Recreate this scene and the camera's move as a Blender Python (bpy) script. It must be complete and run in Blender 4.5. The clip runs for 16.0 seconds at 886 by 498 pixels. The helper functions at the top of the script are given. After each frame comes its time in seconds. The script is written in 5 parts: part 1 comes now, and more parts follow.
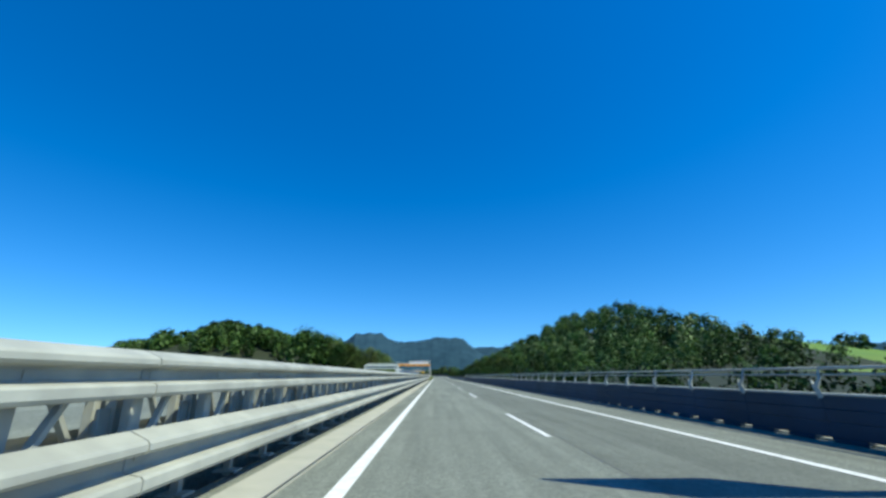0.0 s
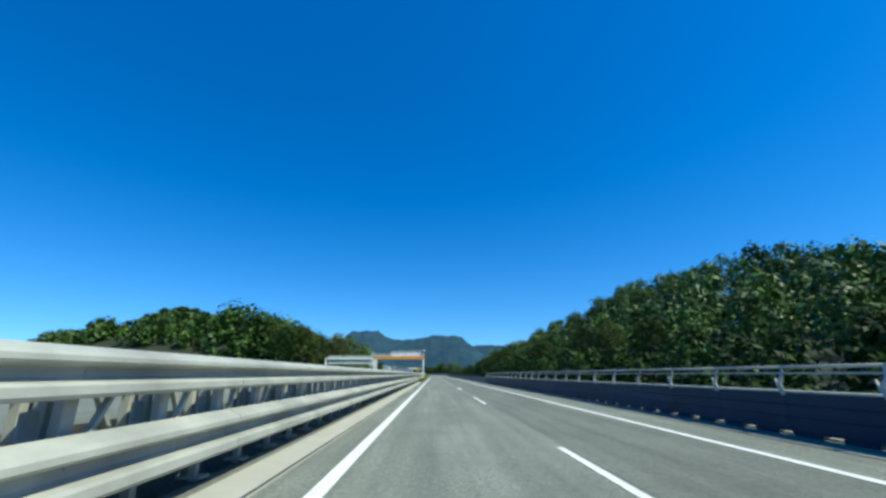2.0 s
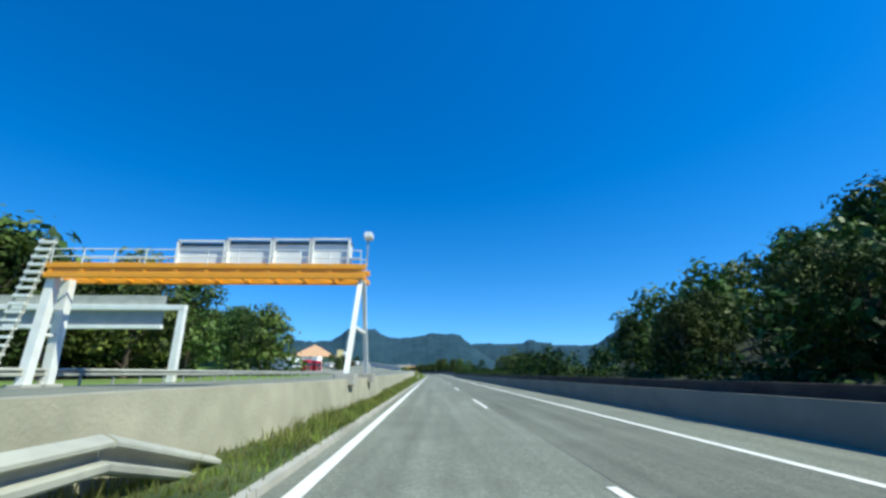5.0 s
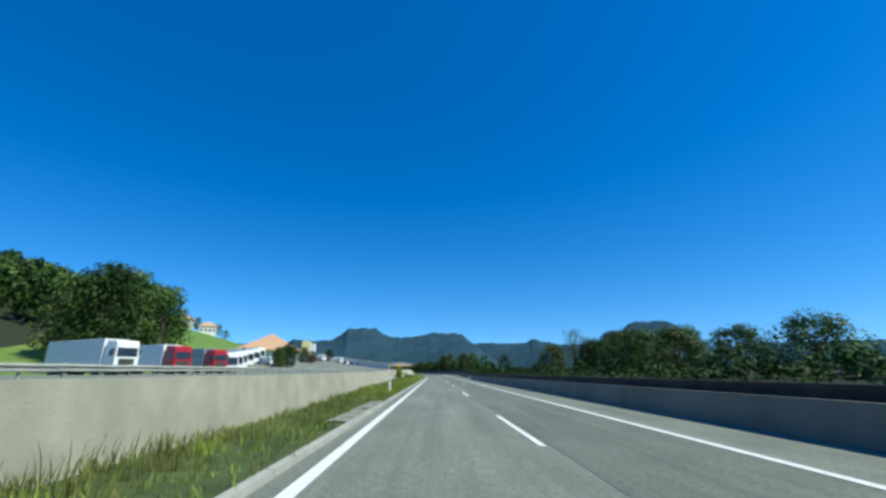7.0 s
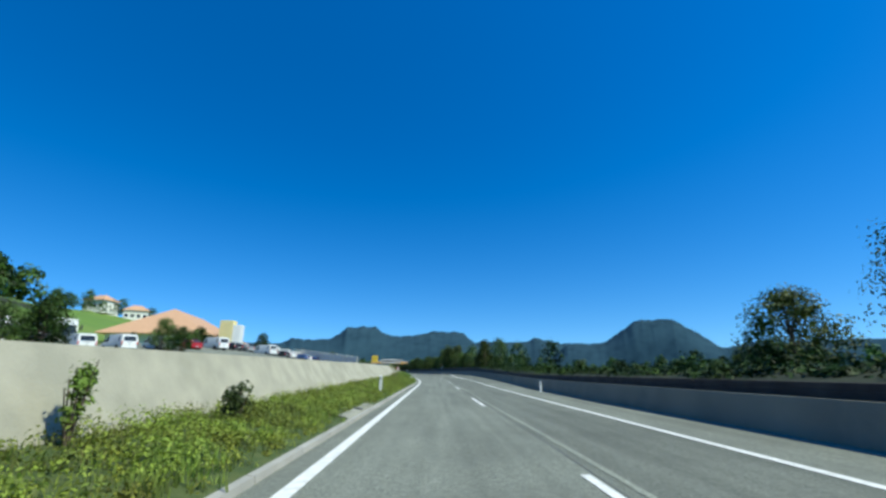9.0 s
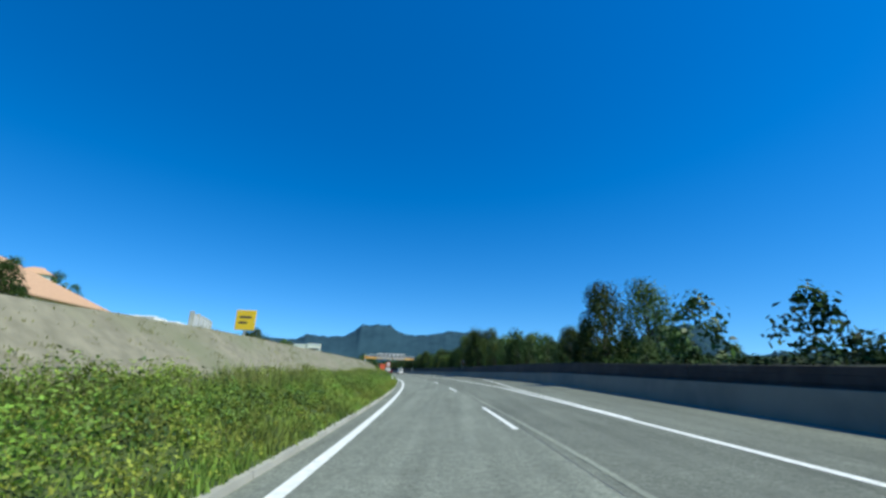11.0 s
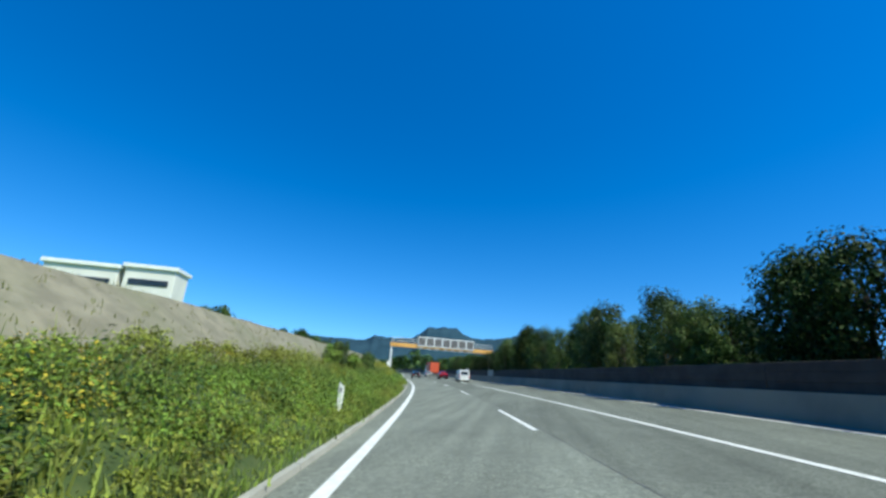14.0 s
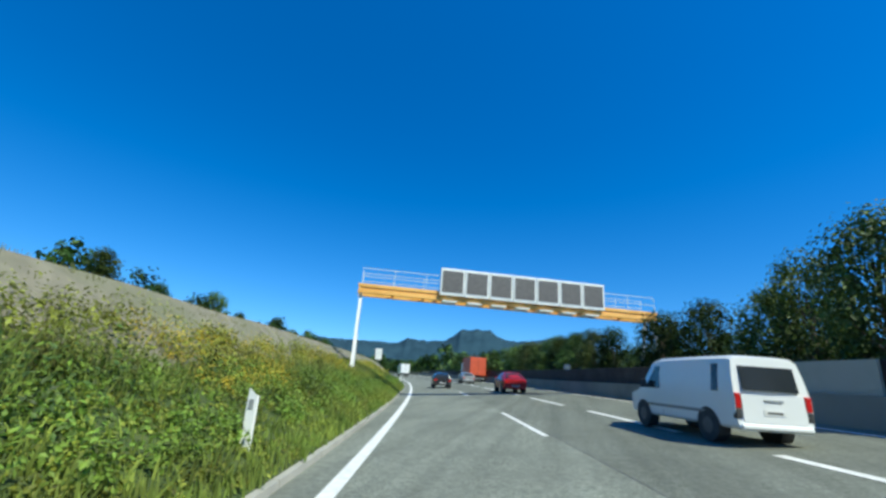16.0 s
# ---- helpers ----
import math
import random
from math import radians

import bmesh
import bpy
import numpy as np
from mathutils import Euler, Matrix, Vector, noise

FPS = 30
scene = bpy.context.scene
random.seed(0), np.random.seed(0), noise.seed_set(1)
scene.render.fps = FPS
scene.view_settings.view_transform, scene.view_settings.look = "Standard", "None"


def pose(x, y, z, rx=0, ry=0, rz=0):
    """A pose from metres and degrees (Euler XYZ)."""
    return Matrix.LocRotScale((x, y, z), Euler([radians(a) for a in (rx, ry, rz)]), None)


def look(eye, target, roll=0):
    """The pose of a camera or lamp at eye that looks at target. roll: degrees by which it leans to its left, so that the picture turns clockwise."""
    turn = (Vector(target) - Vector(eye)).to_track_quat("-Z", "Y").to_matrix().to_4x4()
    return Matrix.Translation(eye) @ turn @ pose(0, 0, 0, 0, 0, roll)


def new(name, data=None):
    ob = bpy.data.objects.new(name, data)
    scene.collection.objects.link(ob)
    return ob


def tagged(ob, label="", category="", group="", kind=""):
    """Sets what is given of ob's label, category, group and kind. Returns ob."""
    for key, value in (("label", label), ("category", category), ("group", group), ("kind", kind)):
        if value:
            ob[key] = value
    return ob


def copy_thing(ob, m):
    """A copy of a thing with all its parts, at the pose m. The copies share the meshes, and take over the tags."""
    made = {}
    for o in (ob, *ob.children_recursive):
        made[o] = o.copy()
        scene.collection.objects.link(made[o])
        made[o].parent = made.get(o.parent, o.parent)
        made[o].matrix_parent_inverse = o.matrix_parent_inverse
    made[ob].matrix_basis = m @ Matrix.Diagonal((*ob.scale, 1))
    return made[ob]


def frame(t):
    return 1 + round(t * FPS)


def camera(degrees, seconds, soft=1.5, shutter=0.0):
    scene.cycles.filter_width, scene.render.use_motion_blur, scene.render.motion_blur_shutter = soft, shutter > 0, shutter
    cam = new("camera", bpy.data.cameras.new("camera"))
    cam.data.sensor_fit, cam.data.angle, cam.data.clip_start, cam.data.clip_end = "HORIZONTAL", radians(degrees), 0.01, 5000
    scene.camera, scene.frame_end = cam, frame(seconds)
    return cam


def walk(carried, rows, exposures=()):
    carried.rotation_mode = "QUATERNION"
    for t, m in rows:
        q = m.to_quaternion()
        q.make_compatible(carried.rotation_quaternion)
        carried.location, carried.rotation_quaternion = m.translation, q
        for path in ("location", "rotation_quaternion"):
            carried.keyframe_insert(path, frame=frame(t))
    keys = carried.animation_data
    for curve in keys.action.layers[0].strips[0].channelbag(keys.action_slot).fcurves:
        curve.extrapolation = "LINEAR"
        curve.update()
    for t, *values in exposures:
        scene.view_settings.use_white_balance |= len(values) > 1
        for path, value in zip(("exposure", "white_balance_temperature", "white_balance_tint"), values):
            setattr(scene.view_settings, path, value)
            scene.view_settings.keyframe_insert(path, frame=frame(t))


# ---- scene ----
# Road coordinates: s metres along the left edge line, o metres to its right, z up.
# The road runs straight, then bends left.
BEND_S, BEND_R, BEND_END = 322.2, 651.0, 620.0
EYE = 1.34


def heading(s):
    return max(0.0, min(s, BEND_END) - BEND_S) / BEND_R


def bank(s):
    """The cross fall of the bend: the road's right side lies higher."""
    return 0.068 * max(0.0, min(1.0, (s - 318) / 55)) * max(0.0, min(1.0, (760 - s) / 100))


def P(s, o=0.0, z=0.0):
    a = heading(s)
    z += bank(s) * max(-3.0, min(14.0, o))
    right, ahead = (math.cos(a), math.sin(a)), (-math.sin(a), math.cos(a))
    if s <= BEND_S:
        x, y = 0.0, s
    else:
        x, y = -BEND_R * (1 - math.cos(a)), BEND_S + BEND_R * math.sin(a)
        if s > BEND_END:
            x, y = x + ahead[0] * (s - BEND_END), y + ahead[1] * (s - BEND_END)
    return Vector((x + right[0] * o, y + right[1] * o, z))


def at(s, o=0.0, z=0.0, turn=0.0):
    """A pose on the road: local x to the right, y along the road."""
    return Matrix.Translation(P(s, o, z)) @ Matrix.Rotation(heading(s) + radians(turn), 4, "Z")


# ---- camera ----
cam = camera(92.9, 16.0, soft=2.9)
# seconds, metres gained on a steady 29.9 m/s
GAIN = [(0, 0), (1.25, 1.2), (2.5, 2.4), (3.5, 3.3), (5, 5.2), (7.5, 9.2), (9, 11.0), (11.3, 13.2), (12.5, 14.0), (13.3, 13.6), (14.2, 12.4), (14.8, 11.2), (15.5, 9.4), (16, 7.8)]
# seconds, metres right of the edge line, yaw against the road, tilt
DRIVE = [
    (0, 1.17, -0.86, 16.74), (2.5, 1.41, -1.22, 16.49), (5, 1.55, -1.46, 16.41), (7.3, 1.68, -1.15, 16.41), (8.2, 1.74, -0.96, 16.36),
    (9.2, 1.69, -1.17, 16.30), (11.3, 1.73, -0.93, 16.38), (12, 1.68, -0.53, 16.43), (12.7, 1.56, -0.22, 16.46), (13.5, 1.38, -0.13, 16.54),
    (14.3, 1.20, -0.13, 16.56), (15, 1.21, -0.22, 16.61), (16, 1.17, -0.53, 16.66),
]


def drive_rows():
    rows = []
    ts = [d[0] for d in DRIVE]
    for i in range(33):
        t = i * 0.5
        o, yaw, tilt = (float(np.interp(t, ts, [d[k] for d in DRIVE])) for k in (1, 2, 3))
        s = 29.9 * t + float(np.interp(t, [g[0] for g in GAIN], [g[1] for g in GAIN]))
        p = P(s, o, EYE)
        rows.append((t, pose(p.x, p.y, p.z, 90 + tilt, -math.degrees(math.atan(bank(s))), math.degrees(heading(s)) + yaw)))
    return rows


walk(cam, drive_rows(), [
    (0, 0.20, 6500, -6), (2.5, 0.20, 6500, -6), (4.5, 0.28, 6500, -6), (5.2, 0.26, 6500, -6), (7.5, 0.06, 6500, -6), (9.2, 0.06, 6500, -6),
    (11.5, 0.12, 6500, -6), (13, 0.16, 6500, -6), (13.8, 0.22, 6500, -6), (15, 0.20, 6500, -6), (16, 0.18, 6500, -6)])

# ---- light ----
SUN_EL, SUN_AZ = radians(52), radians(120)   # azimuth clockwise from the road's first heading
world = bpy.data.worlds.new("sky")
scene.world = world
world.use_nodes = True
wn, wl = world.node_tree.nodes, world.node_tree.links
sky = wn.new("ShaderNodeTexSky")
sky.sky_type, sky.sun_disc = "NISHITA", False
sky.sun_elevation, sky.sun_rotation = SUN_EL, SUN_AZ
sky.air_density, sky.dust_density, sky.ozone_density, sky.altitude = 1.0, 0.3, 3.0, 500
hsv = wn.new("ShaderNodeHueSaturation")
hsv.inputs["Saturation"].default_value = 1.42
hsv.inputs["Hue"].default_value = 0.5095
sky_tc, sky_up = wn.new("ShaderNodeTexCoord"), wn.new("ShaderNodeMapping")
sky_up.inputs["Location"].default_value = (0, 0, 0.10)
wl.new(sky_tc.outputs["Generated"], sky_up.inputs["Vector"])
wl.new(sky_up.outputs[0], sky.inputs["Vector"])
wl.new(sky.outputs[0], hsv.inputs["Color"])
wl.new(hsv.outputs[0], wn["Background"].inputs[0])
wn["Background"].inputs[1].default_value = 0.187
sun = new("sun", bpy.data.lights.new("sun", "SUN"))
sun.data.energy, sun.data.angle, sun.data.color = 5.2, radians(0.53), (1.0, 0.95, 0.82)
sun_dir = Vector((math.sin(SUN_AZ) * math.cos(SUN_EL), math.cos(SUN_AZ) * math.cos(SUN_EL), math.sin(SUN_EL)))
sun.matrix_world = look(sun_dir * 100, (0, 0, 0))


# ---- materials ----
def mat(name, colour, other=None, scale=3.0, rough=0.8, metal=0.0, bump=0.0, bump_scale=40.0, big=0.25, spec=0.5, third=None, island=0.0, trans=0.0, clumps=0.8):
    """A surface of one base colour, blotched with a second at two sizes, with fine relief."""
    m = bpy.data.materials.new(name)
    m.use_nodes = True
    n, l = m.node_tree.nodes, m.node_tree.links
    b = n["Principled BSDF"]
    b.inputs["Roughness"].default_value, b.inputs["Metallic"].default_value = rough, metal
    b.inputs["Specular IOR Level"].default_value = spec
    tc = n.new("ShaderNodeTexCoord")
    geo = n.new("ShaderNodeNewGeometry")
    other = other or tuple(c * 0.75 for c in colour)

    def tex(sc, detail=4.0):
        t = n.new("ShaderNodeTexNoise")
        t.inputs["Scale"].default_value, t.inputs["Detail"].default_value = sc, detail
        l.new(geo.outputs["Position"], t.inputs["Vector"])
        return t

    def mix(f, a, c):
        x = n.new("ShaderNodeMix")
        x.data_type = "RGBA"
        for i, v in ((0, f), (6, a), (7, c)):
            if isinstance(v, (tuple, float)):
                x.inputs[i].default_value = v if isinstance(v, float) else (*v, 1)
            else:
                l.new(v, x.inputs[i])
        return x.outputs[2]

    def ramp(v, lo, hi):
        r = n.new("ShaderNodeMapRange")
        r.inputs[1].default_value, r.inputs[2].default_value = lo, hi
        l.new(v, r.inputs[0])
        return r.outputs[0]

    col = mix(ramp(tex(scale).outputs[0], 0.35, 0.65), colour, other)
    if third:
        col = mix(ramp(tex(scale * big, 5.0).outputs[0], 0.45, 0.7), col, third)
    if island:
        h = n.new("ShaderNodeHueSaturation")
        oi = n.new("ShaderNodeObjectInfo")
        for src, slot, amp in ((geo.outputs["Random Per Island"], "Value", island), (oi.outputs["Random"], "Hue", 0.05 * island)):
            r = n.new("ShaderNodeMapRange")
            mid = 1.0 if slot == "Value" else 0.5
            r.inputs[3].default_value, r.inputs[4].default_value = mid - amp, mid + amp
            l.new(src, r.inputs[0])
            l.new(r.outputs[0], h.inputs[slot])
        l.new(col, h.inputs["Color"])
        clump, tone = n.new("ShaderNodeHueSaturation"), n.new("ShaderNodeMapRange")
        tone.inputs[1].default_value, tone.inputs[2].default_value, tone.inputs[3].default_value, tone.inputs[4].default_value = 0.36, 0.64, 1 - 0.7 * island, 1 + 0.7 * island
        l.new(tex(clumps, 3.0).outputs[0], tone.inputs[0])
        l.new(tone.outputs[0], clump.inputs["Value"])
        l.new(h.outputs[0], clump.inputs["Color"])
        col = clump.outputs[0]
    l.new(col, b.inputs["Base Color"])
    if bump:
        bp = n.new("ShaderNodeBump")
        bp.inputs["Strength"].default_value, bp.inputs["Distance"].default_value = bump, 0.02
        l.new(tex(bump_scale, 3.0).outputs[0], bp.inputs["Height"])
        l.new(bp.outputs[0], b.inputs["Normal"])
    if trans:
        tr = n.new("ShaderNodeBsdfTranslucent")
        l.new(col, tr.inputs["Color"])
        ms = n.new("ShaderNodeMixShader")
        ms.inputs[0].default_value = trans
        l.new(b.outputs[0], ms.inputs[1])
        l.new(tr.outputs[0], ms.inputs[2])
        l.new(ms.outputs[0], n["Material Output"].inputs[0])
    return m


def asphalt(name, tone):
    """Coarse-grained asphalt: stone speckle, wear streaks along the lanes, broad patches."""
    m = mat(name, tuple(c * tone for c in (0.135, 0.144, 0.120)), tuple(c * tone for c in (0.255, 0.266, 0.224)), 26.0, 0.9, bump=0.7, bump_scale=70, third=tuple(c * tone for c in (0.172, 0.180, 0.152)), big=0.03, spec=0.3)
    n, l = m.node_tree.nodes, m.node_tree.links
    b = n["Principled BSDF"]
    col = b.inputs["Base Color"].links[0].from_socket
    geo = next(x for x in n if x.bl_idname == "ShaderNodeNewGeometry")
    for scale, size, amount in (((1.5, 0.05, 1.0), 1.6, 0.16), ((0.5, 0.16, 1.0), 1.0, 0.12), ((1.0, 1.0, 1.0), 9.0, 0.16)):
        mp, tx, rg_, hs = n.new("ShaderNodeMapping"), n.new("ShaderNodeTexNoise"), n.new("ShaderNodeMapRange"), n.new("ShaderNodeHueSaturation")
        mp.inputs["Scale"].default_value = scale
        tx.inputs["Scale"].default_value, tx.inputs["Detail"].default_value = size, 3.0
        rg_.inputs[1].default_value, rg_.inputs[2].default_value, rg_.inputs[3].default_value, rg_.inputs[4].default_value = 0.3, 0.7, 1 - amount, 1 + amount
        l.new(geo.outputs["Position"], mp.inputs["Vector"])
        l.new(mp.outputs[0], tx.inputs["Vector"])
        l.new(tx.outputs[0], rg_.inputs[0])
        l.new(rg_.outputs[0], hs.inputs["Value"])
        l.new(col, hs.inputs["Color"])
        col = hs.outputs[0]
    l.new(col, b.inputs["Base Color"])
    return m


ASPHALT = asphalt("asphalt", 1.0)
ASPHALT_OLD = asphalt("older_asphalt", 0.80)
ASPHALT_WORN = asphalt("scoured_asphalt", 1.35)
CONCRETE = mat("concrete", (0.42, 0.40, 0.36), (0.34, 0.33, 0.30), 1.5, 0.9, bump=0.4, bump_scale=30, third=(0.27, 0.26, 0.23), big=0.2)
WALL_CONC = mat("wall_concrete", (0.40, 0.375, 0.295), (0.32, 0.305, 0.24), 1.4, 0.9, bump=0.5, bump_scale=20, third=(0.28, 0.27, 0.205), big=0.25)
# A darker grey than the left wall, over the whole right wall.
WALL_DARK = mat("dark_grey_concrete", (0.215, 0.205, 0.165), (0.17, 0.165, 0.135), 1.3, 0.9, bump=0.4, bump_scale=30, third=(0.25, 0.235, 0.185), big=0.25)
PAINT = mat("road_paint", (0.80, 0.79, 0.76), (0.64, 0.63, 0.60), 6.0, 0.7, bump=0.3)
STEEL = mat("galvanised_steel", (0.42, 0.42, 0.37), (0.35, 0.35, 0.31), 3.0, 0.6, metal=0.0, spec=0.3, third=(0.28, 0.28, 0.25), big=0.3, bump=0.15, bump_scale=12)
DARK = mat("dark_rubber", (0.03, 0.03, 0.032), (0.05, 0.05, 0.05), 8.0, 0.8)
GRASS_SOIL = mat("grass_ground", (0.045, 0.075, 0.016), (0.08, 0.10, 0.028), 6.0, 1.0, bump=1.0, bump_scale=18, third=(0.03, 0.05, 0.012), big=0.15)
GRASS = mat("grass_blade", (0.17, 0.25, 0.04), (0.25, 0.29, 0.055), 0.6, 0.8, island=0.45, trans=0.35)
GRASS_DRY = mat("dry_grass_blade", (0.26, 0.25, 0.09), (0.16, 0.18, 0.05), 0.7, 0.85, island=0.3, trans=0.5)
GRASS_TALL = mat("tall_grass_stem", (0.34, 0.36, 0.085), (0.24, 0.31, 0.06), 0.6, 0.8, island=0.3, trans=0.5)
LEAF = mat("leaf", (0.042, 0.080, 0.013), (0.085, 0.120, 0.022), 0.35, 0.55, island=0.5, trans=0.08, spec=0.3, clumps=0.28)
# Darker foliage; the low tone also paints in the deep shade below crowns.
LEAF_DARK_SHADE = mat("dark_leaf_with_shade", (0.016, 0.034, 0.006), (0.036, 0.058, 0.011), 0.35, 0.55, island=0.55, trans=0.04, spec=0.12, clumps=0.28)
BARK = mat("bark", (0.12, 0.09, 0.065), (0.07, 0.055, 0.04), 5.0, 0.95, bump=1.0, bump_scale=14)
BEAM_PAINT = mat("pale_orange_paint", (0.86, 0.47, 0.13), (0.80, 0.42, 0.10), 2.0, 0.5, third=(0.70, 0.34, 0.07), big=0.3)
ORANGE = mat("orange_paint", (0.84, 0.35, 0.025), (0.76, 0.31, 0.025), 2.0, 0.45)
WHITE = mat("white_paint", (0.80, 0.80, 0.78), (0.72, 0.72, 0.70), 2.0, 0.5)
GREYBOARD = mat("dark_display", (0.10, 0.09, 0.09), (0.13, 0.12, 0.115), 5.0, 0.6)
RED = mat("red_paint", (0.45, 0.02, 0.02), (0.40, 0.02, 0.02), 2.0, 0.3)
# Blue-grey instead of green: distance haze painted into the hill colour.
HAZE_WOODS = mat("wooded_hill", (0.031, 0.063, 0.090), (0.023, 0.049, 0.072), 0.02, 1.0, third=(0.036, 0.072, 0.100), big=0.3, spec=0.0)
BLUE_STEEL = mat("dark_blue_steel", (0.010, 0.030, 0.062), (0.015, 0.039, 0.076), 1.2, 0.55, bump=0.1, spec=0.3, third=(0.008, 0.022, 0.042), big=0.3)
DRY_SLOPE = mat("dry_stony_slope", (0.25, 0.225, 0.165), (0.175, 0.158, 0.115), 2.6, 0.95, bump=1.0, bump_scale=7, third=(0.165, 0.165, 0.10), big=0.16)
STRIP_CONC = mat("pale_concrete", (0.42, 0.40, 0.33), (0.36, 0.35, 0.29), 2.0, 0.9, bump=0.4, bump_scale=30, third=(0.39, 0.375, 0.32), big=0.3)
DIRTY_CONC = mat("dirty_concrete", (0.30, 0.295, 0.24), (0.17, 0.17, 0.13), 3.0, 0.95, bump=0.8, bump_scale=14, third=(0.13, 0.14, 0.08), big=0.5)
PAD_CONC = mat("weathered_pad_concrete", (0.36, 0.35, 0.285), (0.22, 0.22, 0.165), 4.5, 0.95, bump=0.9, bump_scale=16, third=(0.17, 0.18, 0.10), big=0.45)
TILE_ROOF = mat("orange_roof_tiles", (0.56, 0.34, 0.21), (0.48, 0.28, 0.17), 3.0, 0.8, bump=0.4, bump_scale=10)
PLASTER = mat("white_plaster", (0.74, 0.72, 0.66), (0.66, 0.64, 0.60), 0.8, 0.9)
YELLOW_PLASTER = mat("yellow_plaster", (0.70, 0.60, 0.30), (0.64, 0.55, 0.28), 0.8, 0.9)
# Soil colour lowered to near black, so it carries the shade of the trees.
FOREST_FLOOR_SHADE = mat("forest_floor_with_shade", (0.024, 0.032, 0.012), (0.016, 0.022, 0.009), 1.2, 1.0, bump=1.0, bump_scale=5)
MEADOW = mat("meadow", (0.13, 0.22, 0.030), (0.10, 0.18, 0.026), 0.05, 1.0, third=(0.17, 0.21, 0.05), big=0.4)
CAR_WHITE = mat("white_car_paint", (0.78, 0.78, 0.77), (0.74, 0.74, 0.73), 1.0, 0.22)
CAR_RED = mat("red_car_paint", (0.38, 0.015, 0.02), (0.34, 0.012, 0.018), 1.0, 0.22)
CAR_BLACK = mat("black_car_paint", (0.02, 0.02, 0.022), (0.03, 0.03, 0.032), 1.0, 0.2)
CAR_GREY = mat("grey_car_paint", (0.28, 0.29, 0.30), (0.24, 0.25, 0.26), 1.0, 0.25)
RIM = mat("dark_grey_rim", (0.085, 0.085, 0.09), (0.06, 0.06, 0.065), 6.0, 0.45)
CAR_BLUE = mat("blue_car_paint", (0.05, 0.10, 0.24), (0.045, 0.09, 0.21), 1.0, 0.25)
GLASS = mat("dark_car_glass", (0.02, 0.025, 0.03), (0.03, 0.035, 0.04), 1.0, 0.12)
TAIL = mat("red_lamp_lens", (0.55, 0.02, 0.02), (0.45, 0.015, 0.015), 3.0, 0.2)
ORANGE_TRUCK = mat("orange_red_tarpaulin", (0.62, 0.10, 0.04), (0.54, 0.085, 0.035), 2.0, 0.5)
FLOWER = mat("yellow_flower", (0.56, 0.44, 0.035), (0.36, 0.34, 0.04), 2.0, 0.8, island=0.3, trans=0.2)
WEED = mat("weed_leaf", (0.255, 0.315, 0.042), (0.15, 0.215, 0.032), 0.8, 0.6, island=0.65, trans=0.4)
JOINT_STEEL = mat("dark_joint", (0.025, 0.025, 0.027), (0.04, 0.04, 0.04), 4.0, 0.8)
TIMBER = mat("dark_stained_timber", (0.040, 0.028, 0.024), (0.026, 0.019, 0.017), 3.0, 0.85, bump=0.5, bump_scale=20, third=(0.055, 0.045, 0.04), big=0.3)
TAR = mat("bitumen_seam", (0.09, 0.09, 0.088), (0.12, 0.12, 0.115), 4.0, 0.7)
YELLOW_SIGN = mat("yellow_sign_sheet", (0.75, 0.50, 0.02), (0.7, 0.46, 0.02), 2.0, 0.5)


# ---- mesh helpers ----
def mesh_of(name, bm, material, smooth=False):
    me = bpy.data.meshes.new(name)
    bm.normal_update()
    bm.to_mesh(me)
    bm.free()
    for m in material if isinstance(material, (list, tuple)) else [material]:
        me.materials.append(m)
    if smooth:
        me.shade_smooth()
    return me


def part(name, bm, material, parent=None, label="", smooth=False):
    ob = new(name, bm if isinstance(bm, bpy.types.Mesh) else mesh_of(name, bm, material, smooth))
    if parent:
        ob.parent = parent
    if label:
        tagged(ob, label)
    return ob


def thing(name, m, label, category, group="", kind=""):
    ob = new(name)
    ob.matrix_basis = m
    return tagged(ob, label, category, group, kind)


def box(bm, x0, x1, y0, y1, z0, z1, bevel=0.0, m=None):
    r = bmesh.ops.create_cube(bm, size=1.0)
    vs = r["verts"]
    bmesh.ops.transform(bm, matrix=Matrix.Translation(((x0 + x1) / 2, (y0 + y1) / 2, (z0 + z1) / 2)) @ Matrix.Diagonal((x1 - x0, y1 - y0, z1 - z0, 1)), verts=vs)
    if bevel:
        es = list({e for v in vs for e in v.link_edges})
        out = bmesh.ops.bevel(bm, geom=es, offset=bevel, segments=1, affect="EDGES")
        vs = list({v for v in out["verts"]} | {v for v in vs if v.is_valid})
    if m is not None:
        bmesh.ops.transform(bm, matrix=m, verts=[v for v in vs if v.is_valid])
    return bm


def boxes(*specs, bevel=0.0):
    bm = bmesh.new()
    for b in specs:
        box(bm, *b, bevel=bevel)
    return bm


def beam(bm, a, b, w, d=None, sides=4):
    """A bar from a to b, square or round."""
    a, b = Vector(a), Vector(b)
    r = bmesh.ops.create_cone(bm, cap_ends=True, segments=sides, radius1=w * (0.7071 if sides == 4 else 1), radius2=(d or w) * (0.7071 if sides == 4 else 1), depth=(b - a).length)
    q = (b - a).to_track_quat("Z", "Y").to_matrix().to_4x4()
    spin = Matrix.Rotation(radians(45), 4, "Z") if sides == 4 else Matrix.Identity(4)
    bmesh.ops.transform(bm, matrix=Matrix.Translation((a + b) / 2) @ q @ spin, verts=r["verts"])
    return bm


